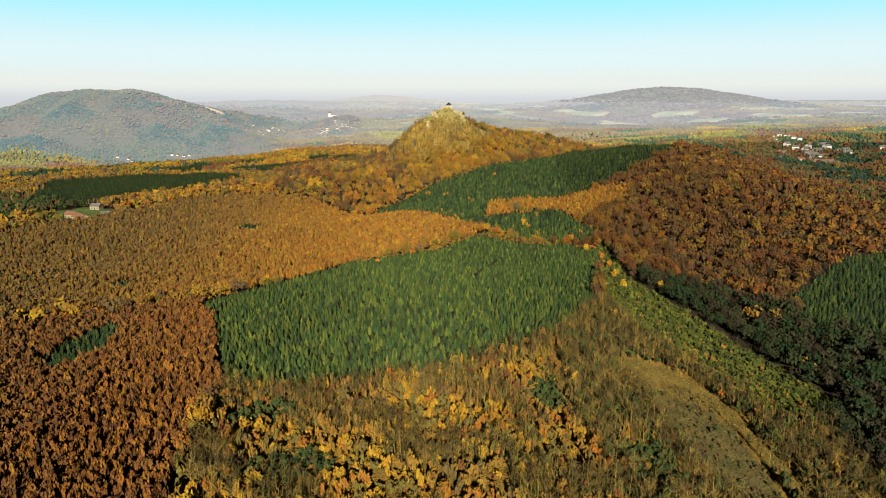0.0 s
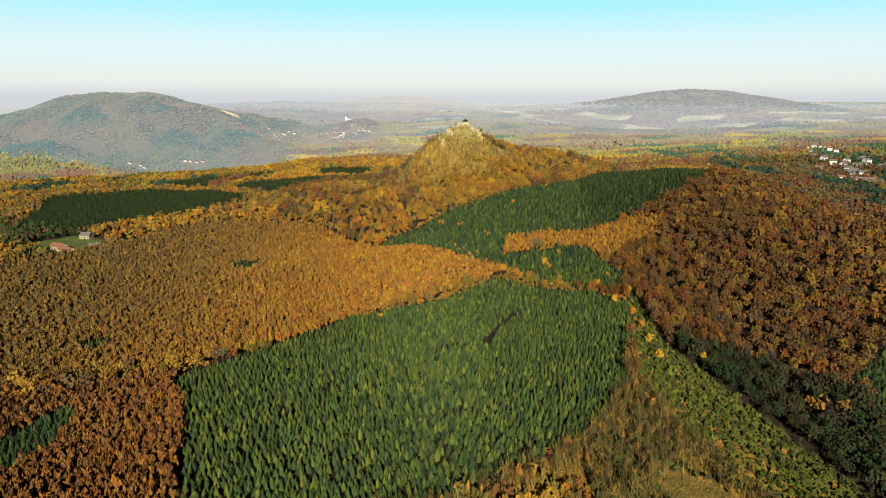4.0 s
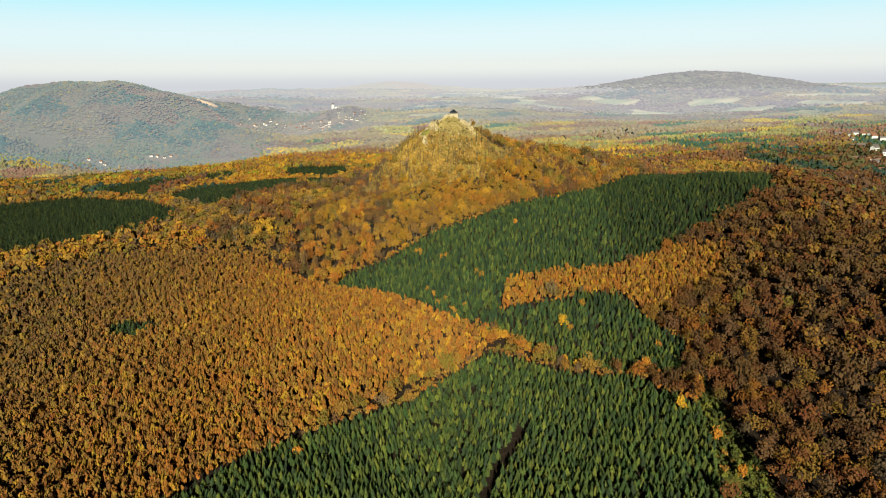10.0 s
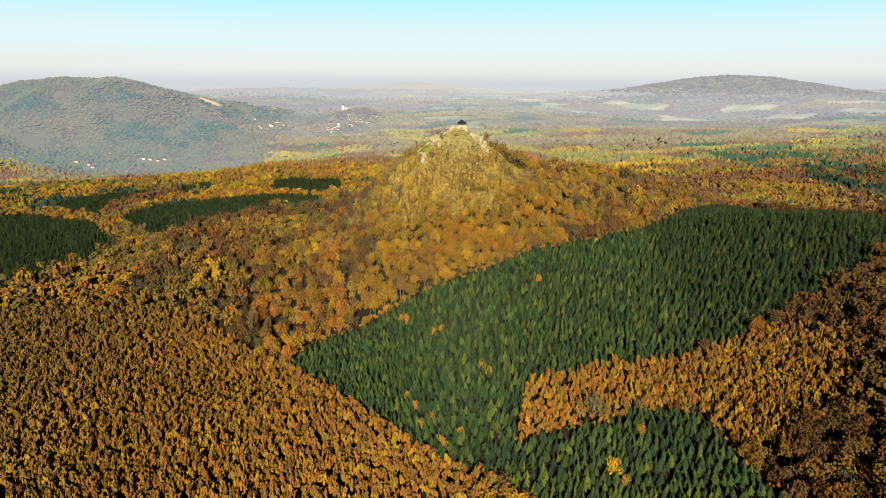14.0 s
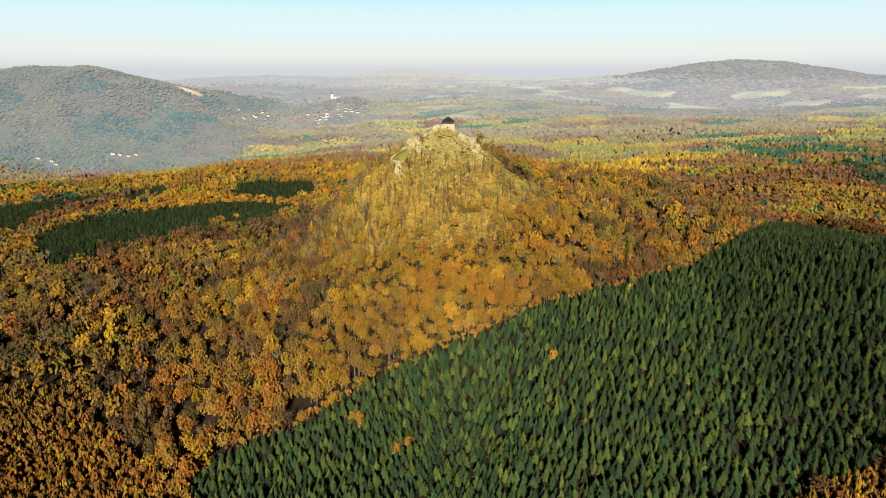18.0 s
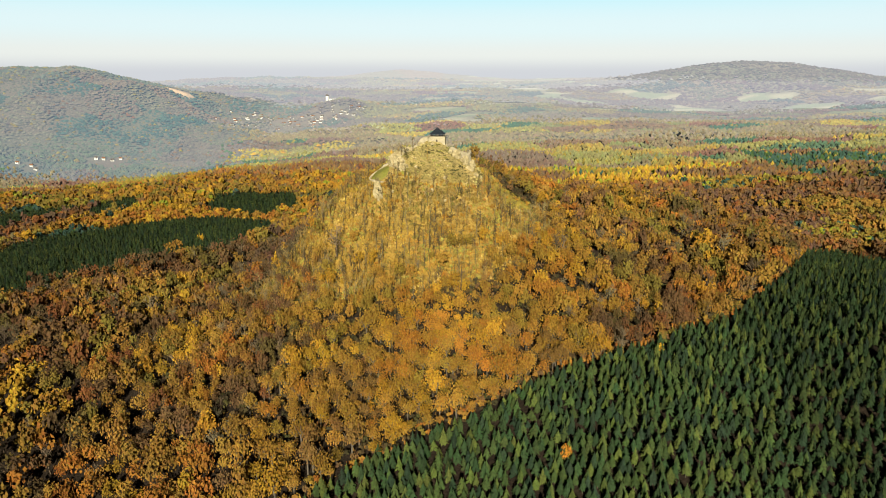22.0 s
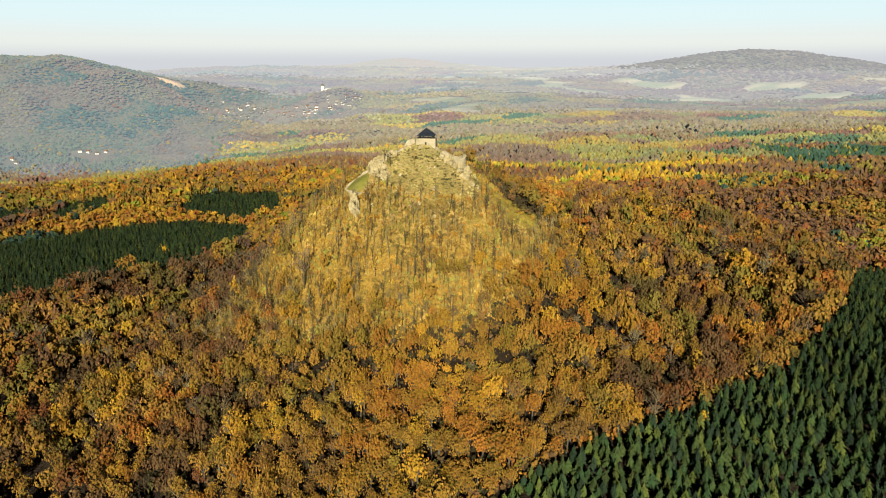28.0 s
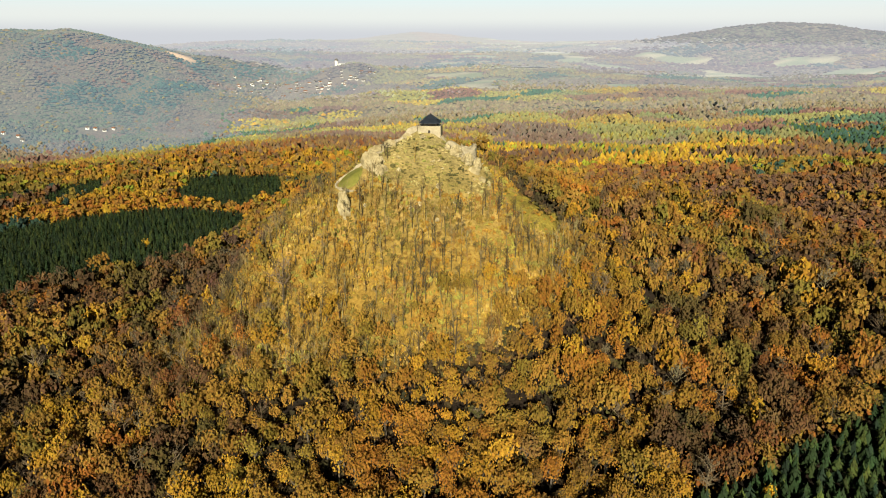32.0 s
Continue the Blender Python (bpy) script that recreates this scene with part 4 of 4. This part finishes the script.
# bright lone trees along the edges of the stands
spots_ = [(-22, -194), (-19, -197), (-4, -216), (-1, -213), (-6, -284), (-3, -296), (1, -291), (19, -258), (22, -262), (66, -316), (76, -292), (-10, -276), (12, -300), (6, -306), (63, -312), (106, -337), (65, -351), (101, -473), (103, -450), (102, -493), (122, -496), (-46, -437), (-105, -495), (83, -126), (47, -178), (-160, 83), (98, -400), (104, -425), (60, -345), (84, -352), (95, -356), (112, -380)]
lone_crowns = [mesh_of("crown", *leafy(260, 9, 1700 + s, 0.13, 0.12), LEAF_ONE) for s in range(4)]
for i, (x_, y_) in enumerate(spots_):
    t = thing("oak_tree" if i < 14 else "birch_tree", (x_, y_, float(ground(x_, y_))), "ochre young oak among the spruces" if i < 14 else "bright yellow birch at the edge of a spruce stand" if i % 3 else "orange birch at the edge of a spruce stand", "tree", "young oaks among the spruces" if i < 14 else "bright lone birches")
    c = part("crown", lone_crowns[i % 4], t)
    c.color = (0.2, 0.1, 0.012, 1) if i < 14 else (0.34, 0.19, 0.012, 1) if i % 3 else (0.3, 0.12, 0.012, 1)
    s_ = RNG.uniform(1.3, 1.9) if i < 14 else RNG.uniform(1.6, 2.6)
    c.scale, c.rotation_euler = (s_, s_, s_ * 3.2), (0, 0, RNG.uniform(0, 6.28))
    s = part("trunk", oak_stems[i % 4], t)
    s.scale = (s_ * 3, s_ * 3, s_ * 3)

# thin trees and shrubs on the castle hill, sparser round the ruin
BARE_TOP = [(12, -1, 8, 7), (-14, -2, 9, 3.5), (-25.5, -20, 7, 8.5), (0, 0, 6.5, 6.5), (17.5, -8, 3, 7)]
x, y = scatter(-95, 95, -105, 60, 2.7)
c = cone_grass(x, y)
r = np.hypot(x, y)
grove = bumps(x, y, 27, 24) > -0.2
m = (c > 0.02) & (RNG.random(len(x)) < np.where(r < 30, 0.05, np.where(grove, 0.95, 0.35))) & (r > 12) & ~in_round(x, y, BARE_TOP) & ~on_lawn(x, y)
x, y = x[m], y[m]
n = len(x)
h = RNG.normal(6.8, 1.5, n).clip(3, 10)
plant("bare_thicket", BARES, np.c_[x, y, ground(x, y)], h, h * 1.1, palette([(0.15, 0.11, 0.045, 1), (0.06, 0.045, 0.022, 1.6), (0.2, 0.12, 0.03, 0.8)], n), LEAF, "thin leafless trees on the grassy castle hill")
x, y = scatter(-95, 95, -105, 60, 1.45)
c = cone_grass(x, y)
r = np.hypot(x, y + 4)
top_ = r < 26 + 6 * bumps(x, y, 29, 15)
lawn = on_lawn(x, y)
m = (c > 0.02) & (RNG.random(len(x)) < np.where(lawn, 0.1, np.where(top_, 0.85, 0.8))) & ~in_round(x, y, BARE_TOP)
x, y, top_ = x[m], y[m], top_[m]
n = len(x)
w = RNG.normal(0.85, 0.25, n).clip(0.35, 1.7) * np.where(top_, 0.75, 1)
t_ = patchy(x, y, [[(0.2, 0.118, 0.018, 4), (0.2, 0.1, 0.012, 3), (0.12, 0.075, 0.018, 2)], [(0.25, 0.15, 0.022, 4), (0.29, 0.19, 0.045, 2)], [(0.16, 0.1, 0.018, 3), (0.14, 0.105, 0.022, 2)], [(0.2, 0.16, 0.03, 3), (0.24, 0.13, 0.02, 3)]], 9, 87)
t_[top_] = patchy(x[top_], y[top_], [[(0.28, 0.22, 0.07, 4), (0.36, 0.29, 0.14, 2)], [(0.06, 0.055, 0.018, 4), (0.1, 0.08, 0.025, 3)], [(0.15, 0.12, 0.03, 3), (0.08, 0.065, 0.02, 3)], [(0.2, 0.17, 0.045, 3), (0.12, 0.095, 0.03, 2)], [(0.3, 0.24, 0.09, 3), (0.16, 0.13, 0.04, 2)]], 6, 88)
plant("straw_shrubs", BUSHES, np.c_[x, y, ground(x, y)], w * RNG.uniform(0.8, 2.3, n) * np.where(top_, 0.7, 1), w, t_, LEAF, "straw-yellow shrubs and tall dry grass", "shrubs")

# undergrowth below the hill: low oaks and hazel that close the gaps between the crowns, tinted dark for the shade
# there
x, y = scatter(-150, 150, -190, 100, 2.7)
r = np.hypot(x, y + 35)
m = (r < 135) & (r > 48) & ~in_spruce(x, y) & (RNG.random(len(x)) < 0.6) & (cone_grass(x, y) < 0.75)
x, y = x[m], y[m]
n = len(x)
h = RNG.normal(3.2, 0.8, n).clip(1.5, 5)
plant("undergrowth", SLIM[1], np.c_[x, y, ground(x, y)], h, RNG.normal(1.5, 0.3, n).clip(0.8, 2.2), palette([(0.045, 0.03, 0.012, 4), (0.03, 0.024, 0.01, 3), (*BROWN, 1.5), (0.045, 0.04, 0.012, 1.5)], n), LEAF, "low brown undergrowth below the castle hill, darkened for shade", "undergrowth")

# the same woods going on beside and behind the flight
x, y = scatter(-760, 760, -1050, 430, 11)
m = ~in_reach(x, y)
x, y = x[m], y[m]
n = len(x)
w = RNG.normal(6.0, 0.9, n).clip(4, 8)
plant("outer_wood", TUFTS, np.c_[x, y, ground(x, y)], w * RNG.uniform(1.6, 2.2, n), w, patchy(x, y, [LEFT_MIX, RIDGE_MIX, LARCH_MIX, RIDGE_DULL], 70, 79), LEAF, "autumn woods going on to either side of the valley")


# ---- the castle on the hill ----
def box(bm, x0, x1, y0, y1, z0, z1):
    """A box into a bmesh."""
    v = [bm.verts.new(p) for p in ((x0, y0, z0), (x1, y0, z0), (x1, y1, z0), (x0, y1, z0), (x0, y0, z1), (x1, y0, z1), (x1, y1, z1), (x0, y1, z1))]
    for f in ((0, 3, 2, 1), (4, 5, 6, 7), (0, 1, 5, 4), (1, 2, 6, 5), (2, 3, 7, 6), (3, 0, 4, 7)):
        bm.faces.new([v[k] for k in f])


def mesh_bm(name, bm, mat):
    bmesh.ops.recalc_face_normals(bm, faces=bm.faces)
    me = bpy.data.meshes.new(name)
    bm.to_mesh(me)
    bm.free()
    me.materials.append(mat)
    return me


def boxes(name, mat, *dims):
    bm = bmesh.new()
    for d in dims:
        box(bm, *d)
    return mesh_bm(name, bm, mat)


def hip_roof(name, wx, wy, z0, z1, ridge, mat, thick=0.18):
    """A hipped roof with a short ridge along x and a boarded underside."""
    bm = bmesh.new()
    e = [bm.verts.new((x, y, z0)) for x, y in ((-wx, -wy), (wx, -wy), (wx, wy), (-wx, wy))]
    l = [bm.verts.new((x, y, z0 - thick)) for x, y in ((-wx, -wy), (wx, -wy), (wx, wy), (-wx, wy))]
    a, b = bm.verts.new((-ridge, 0, z1)), bm.verts.new((ridge, 0, z1))
    for f in ((e[0], e[1], b, a), (e[2], e[3], a, b), (e[1], e[2], b), (e[3], e[0], a), tuple(reversed(l))):
        bm.faces.new(f)
    for k in range(4):
        bm.faces.new((l[k], l[(k + 1) % 4], e[(k + 1) % 4], e[k]))
    return mesh_bm(name, bm, mat)


def ruin_wall(points, thick, height, seed, mat, foot=2.0):
    """A ruined wall along points of the plan: uneven crest, real thickness, its foot in the ground."""
    g = np.random.default_rng(seed)
    pts = np.array(points, float)
    seg = np.r_[0, np.cumsum(np.hypot(*np.diff(pts[:, :2], axis=0).T))]
    s = np.linspace(0, seg[-1], max(6, int(seg[-1] / 0.9)))
    px, py, base = (np.interp(s, seg, pts[:, k]) for k in range(3))
    tx, ty = np.gradient(px), np.gradient(py)
    ln = np.hypot(tx, ty)
    nx_, ny_ = -ty / ln * thick / 2, tx / ln * thick / 2
    top = base + height * (0.72 + 0.28 * np.sin(s * 0.7 + seed)) + g.normal(0, 0.22, len(s))
    rows = [np.c_[px + nx_ * o, py + ny_ * o, z] + np.c_[g.normal(0, 0.06, (len(s), 2)), np.zeros(len(s))] for o, z in ((1.15, base - foot), (1.0, top - 0.3), (0.6, top), (-0.6, top), (-1.0, top - 0.3), (-1.15, base - foot))]
    bm = bmesh.new()
    vs = [[bm.verts.new(p) for p in r] for r in rows]
    n_ = len(s)
    for r in range(5):
        for k in range(n_ - 1):
            bm.faces.new((vs[r][k], vs[r][k + 1], vs[r + 1][k + 1], vs[r + 1][k]))
    bm.faces.new([vs[r][0] for r in range(6)])
    bm.faces.new([vs[r][n_ - 1] for r in range(5, -1, -1)])
    return mesh_bm("wall", bm, mat)


def rock(name, rx, ry, rz, seed, mat):
    """A craggy rock: a ball broken by noise into columns and ledges."""
    bm = bmesh.new()
    bmesh.ops.create_icosphere(bm, subdivisions=4, radius=1.0)
    for v in bm.verts:
        p = v.co.copy()
        q = p * 1.7 + Vector((seed * 3.1, seed, -seed))
        k = 1 + 0.32 * noise.noise(q) + 0.16 * noise.noise(q * 2.7) + 0.1 * (noise.noise(Vector((q.x * 6, q.y * 6, q.z * 1.2))))
        v.co = Vector((p.x * rx * k, p.y * ry * k, p.z * rz * k))
    return mesh_bm(name, bm, mat)


APEX = 104.0
keep = thing("castle_keep", (0, 0, APEX - 6.6), "pale stone castle keep under a dark hipped lookout roof", "castle")
W = 4.1
part("wall", boxes("wall", STONE, (-W, W, -W, -W + 0.9, -7, 2.7)), keep, "pale rubble stone wall")
part("wall", boxes("wall", STONE, (-W, W, W - 0.9, W, -7, 2.6)), keep)
part("wall", boxes("wall", STONE, (-W, -W + 0.9, -W + 0.9, W - 0.9, -7, 2.6)), keep)
part("wall", boxes("wall", STONE, (W - 0.9, W, -W + 0.9, W - 0.9, -7, 2.6)), keep)
part("platform", boxes("platform", TIMBER, (-W + 0.9, W - 0.9, -W + 0.9, W - 0.9, 1.4, 1.6)), keep)
for px_ in (-2.7, -0.9, 0.9, 2.7):
    for py_ in (-2.7, 2.7):
        part("post", boxes("post", TIMBER, (px_ - 0.12, px_ + 0.12, py_ - 0.12, py_ + 0.12, 2.6, 3.8)), keep, "dark timber post")
for py_ in (-0.9, 0.9):
    for px_ in (-2.7, 2.7):
        part("post", boxes("post", TIMBER, (px_ - 0.12, px_ + 0.12, py_ - 0.12, py_ + 0.12, 2.6, 3.8)), keep)
for py_ in (-2.8, 2.8):
    part("rail", boxes("rail", TIMBER, (-2.8, 2.8, py_ - 0.08, py_ + 0.08, 3.0, 3.12)), keep)
roof = part("roof", hip_roof("roof", 3.75, 3.75, 3.75, 6.5, 0.5, SLATE), keep, "dark slate-coloured hipped roof")
part("finial", boxes("finial", TIMBER, (-0.1, 0.1, -0.1, 0.1, 6.4, 6.9)), roof)
for py_, s_ in ((-3.4, 1), (3.4, -1)):
    part("window", boxes("window", TIMBER, (-0.35, 0.35, -W - 0.03 if s_ > 0 else W - 0.02, -W + 0.02 if s_ > 0 else W + 0.03, 0.2, 1.2)), keep, "dark narrow wall opening")


def on_ground(*xy):
    return [(x_, y_, float(ground(x_, y_))) for x_, y_ in xy]


arc = lambda cx, cy, r, a0, a1, n_=14: [(cx + r * math.cos(radians(a0 + (a1 - a0) * k / n_)), cy + r * math.sin(radians(a0 + (a1 - a0) * k / n_))) for k in range(n_ + 1)]  # noqa: E731
for name, pts, th, hh, label in (
    ("curtain_wall", on_ground((-4.5, -1), (-9, 0), (-14, 0.5), (-19, 0), (-22, -2)), 1.6, 2.6, "low broken pale curtain wall stepping down from the keep"),
    ("bastion_ruin", [(u_, v_, 90.2) for u_, v_ in arc(11.6, 1.2, 4.6, -250, 100, 22)], 1.4, 3.0, "horseshoe bastion ruin of pale stone, open at the top"),
    ("bastion_wall", on_ground((7.0, -4.5), (10.5, -5.5), (14.0, -5.0), (16.8, -2.5)), 2.2, 3.2, "broken pale stone wall below the bastion"),
    ("terrace_wall", on_ground((-21.5, -12), (-24.5, -12.6), (-28, -14.8), (-30.6, -18.5), (-30.8, -22), (-28.5, -25), (-25, -27), (-22, -27.4)), 0.7, 0.9, "curved pale stone wall round a grass terrace"),
    ("curtain_ruin", on_ground((-17, -6.5), (-20, -8.5), (-22, -11)), 1.4, 1.6, "crumbled pale stone wall above the terrace"),
    ("path_wall", on_ground((4.6, -3), (6.5, -4.5), (8.5, -5)), 1.0, 1.4, "low crumbled stone wall beside the keep"),
):
    w_ = new(name, ruin_wall(pts, th, hh, len(name), STONE, 6.0))
    tagged(w_, label, "castle ruin")

# grass terrace inside the curved wall, lying on the slope
bm = bmesh.new()
rings = []
for q_ in range(5):
    rings.append([])
    for a_ in range(24):
        u_, v_ = -25.8 + 5.0 * q_ / 4 * math.cos(a_ * 0.2618), -19.8 + 7.0 * q_ / 4 * math.sin(a_ * 0.2618)
        rings[-1].append(bm.verts.new((u_, v_, float(ground(u_, v_)) + (0.35 if q_ < 4 else -0.6))))
for q_ in range(4):
    for k in range(24):
        quad = list(dict.fromkeys((rings[q_][k], rings[q_ + 1][k], rings[q_ + 1][(k + 1) % 24], rings[q_][(k + 1) % 24])))
        bm.faces.new(quad)
bmesh.ops.remove_doubles(bm, verts=bm.verts, dist=0.001)
LAWN = plain("lawn", (0.13, 0.125, 0.018), (0.17, 0.15, 0.03), 0.3)
tagged(new("terrace", mesh_bm("terrace", bm, LAWN)), "green lawn on a round terrace", "terrace", kind="structure")

ROCKS = [rock("rock", 1, 1, 1, s_, ROCK) for s_ in range(5)]
g = np.random.default_rng(99)
spots = [(-18, -19, 4.2, 2.2, 3.4), (-14.5, -22, 2.6, 1.5, 2.0), (-21, -15.5, 2.4, 1.8, 3.0), (10, -8, 2.6, 1.6, 2.4), (14.5, -8, 2.4, 1.5, 2.6), (17.5, -5, 1.8, 1.4, 2.4), (-25, -35, 2.0, 1.7, 4.4), (-23.6, -37, 1.5, 1.3, 2.6), (-19, -5, 3.4, 1.3, 2.2), (-14, -4, 3.2, 1.2, 1.6), (-20, -12, 2.0, 1.4, 2.4), (-18, -15, 1.8, 1.3, 2.2), (7, -7, 1.8, 1.1, 1.3), (13, -7, 3.0, 1.3, 1.4), (16.5, -11, 2.2, 1.2, 1.5), (-8, -4, 2.2, 1.0, 1.2), (-16, -17, 1.6, 1.2, 1.6), (19.5, -14, 1.4, 1.1, 1.2), (-2, -7, 1.3, 0.9, 0.9)]
for k in range(14):
    a_, r_ = g.uniform(3.4, 6.0), g.uniform(12, 45)
    s_ = g.uniform(0.4, 0.9)
    spots.append((r_ * math.cos(a_), r_ * math.sin(a_) - 4, s_, s_ * 0.8, s_ * g.uniform(0.7, 1.3)))
for k, (x_, y_, a_, b_, c_) in enumerate(spots):
    r_ = new("rock", ROCKS[k % 5])
    r_.location = (x_, y_, float(ground(x_, y_)) + c_ * (0.55 if c_ > 1.5 else 0.3))
    r_.scale = (a_, b_, c_)
    r_.rotation_euler = (0, 0, g.uniform(0, 6.28))
    tagged(r_, "tall weathered basalt pillar on the grassy slope" if c_ > 4 else "pale weathered basalt rock in dry grass", "rock", "rocks of the castle hill")


# ---- houses ----
def house(x_, y_, lx, ly, hw, hr, turn, wall_mat, roof_mat, label, group, lift=0.0):
    """A house: walls, a gabled roof with eaves, a chimney, a door and windows."""
    t = thing("house", (x_, y_, float(ground(x_, y_)) + lift), label, "house", group, turn)
    part("wall", boxes("wall", wall_mat, (-lx, lx, -ly, ly, -2, hw)), t)
    bm = bmesh.new()
    e, o = 0.5, 0.15
    prof = [(-ly - e, hw - 0.2), (0, hw + hr), (ly + e, hw - 0.2), (ly + e, hw - 0.2 - o), (0, hw + hr - 0.3), (-ly - e, hw - 0.2 - o)]
    a = [bm.verts.new((-lx - 0.4, p, q)) for p, q in prof]
    b = [bm.verts.new((lx + 0.4, p, q)) for p, q in prof]
    bm.faces.new(a)
    bm.faces.new(list(reversed(b)))
    for k in range(6):
        bm.faces.new((a[k], b[k], b[(k + 1) % 6], a[(k + 1) % 6]))
    r = part("roof", mesh_bm("roof", bm, roof_mat), t)
    for s in (-1, 1):
        bm = bmesh.new()
        g_ = [bm.verts.new(p) for p in ((s * lx, -ly, hw), (s * lx, ly, hw), (s * lx, 0, hw + hr - 0.35), (s * (lx - 0.2), -ly, hw), (s * (lx - 0.2), ly, hw), (s * (lx - 0.2), 0, hw + hr - 0.35))]
        for f in ((0, 1, 2), (5, 4, 3), (0, 3, 4, 1), (1, 4, 5, 2), (2, 5, 3, 0)):
            bm.faces.new([g_[k] for k in f])
        part("gable", mesh_bm("gable", bm, wall_mat), t)
    part("chimney", boxes("chimney", TILE_DULL, (lx * 0.3, lx * 0.3 + 0.7, -0.35, 0.35, hw, hw + hr + 0.9)), r)
    for k in (-0.6, 0.0, 0.6):
        part("window" if k else "door", boxes("pane", GLASS if k else TIMBER, (k * lx - 0.5, k * lx + 0.5, -ly - 0.04, -ly + 0.05, 0.9 if k else 0.1, 2.1)), t)
    return t


GLASS = plain("window_glass", (0.02, 0.025, 0.03), (0.03, 0.035, 0.04), 1.0, 0.08, 0.0, 0.5)
g = np.random.default_rng(5)
for x_, y_, a_, tn in ((-332, -282, 7, 0.5), (-321, -290, 7.5, 0.55), (-330, -243, 4.5, 0.1), (-305, -276, 4.5, -0.3)):
    house(x_, y_, a_, 3.6, 3.4, 2.4, -tn, OCHRE_WALL, TILE if a_ > 5 else TILE_DULL, "ochre farmhouse with a tiled roof in a forest clearing" if a_ > 5 else "small pale outbuilding in a forest clearing", "farm in the clearing")
for k in range(64):
    x_, y_ = VALLEY[k % 16]
    if k > 15:
        x_, y_ = x_ + g.normal(0, 24), y_ + g.normal(0, 34)
    s_ = g.uniform(0.7, 1.1)
    house(x_, y_, 6 * s_, 4.2 * s_, 4.5 * s_, 3 * s_, g.uniform(-0.6, 0.6), PLASTER, (TILE, TILE_DULL, TILE_DULL, TILE_DULL)[k % 4], "white valley house with a %s roof among dark trees" % ("red tiled", "grey", "grey", "grey")[k % 4], "houses in the side valley", 3.0)
for k, (x_, y_) in enumerate(HILL_FOOT):
    house(x_, y_, 3.2, 2.3, 2.6, 1.8, g.uniform(-0.7, 0.7), PLASTER, (TILE, TILE_DULL)[k % 2], "pale house at the foot of a wooded hill", "houses below the wooded hill", 5.0)
for k in range(110):
    x_, y_ = VILLAGE[k % 17]
    x_, y_ = x_ + g.normal(0, 26), y_ + g.normal(0, 40)
    s_ = g.uniform(0.34, 0.6)
    house(x_, y_, 8 * s_, 4.5 * s_, 5 * s_, 3 * s_, g.uniform(-0.5, 0.5), PLASTER, (TILE_DULL, TILE_DULL, TILE)[k % 3], "pale village house with a %s roof" % ("grey", "grey", "red tiled")[k % 3], "far village", 5.0)
fx, fy = -430, 1640
far_castle = thing("hilltop_castle", (fx, fy, float(ground(fx, fy)) + 4), "far pale castle ruin with a round tower", "castle")
bm = bmesh.new()
bmesh.ops.create_cone(bm, cap_ends=True, segments=20, radius1=5, radius2=4.6, depth=22, matrix=Matrix.Translation((0, 0, 9)))
part("tower", mesh_bm("tower", bm, PLASTER), far_castle)
part("wall", boxes("wall", PLASTER, (6, 34, -2, 2, -6, 12), (30, 34, -2, 16, -6, 14)), far_castle)
bm = bmesh.new()
bmesh.ops.create_cone(bm, cap_ends=True, segments=20, radius1=5.6, radius2=0.3, depth=6, matrix=Matrix.Translation((0, 0, 23)))
part("roof", mesh_bm("roof", bm, TILE_DULL), far_castle)
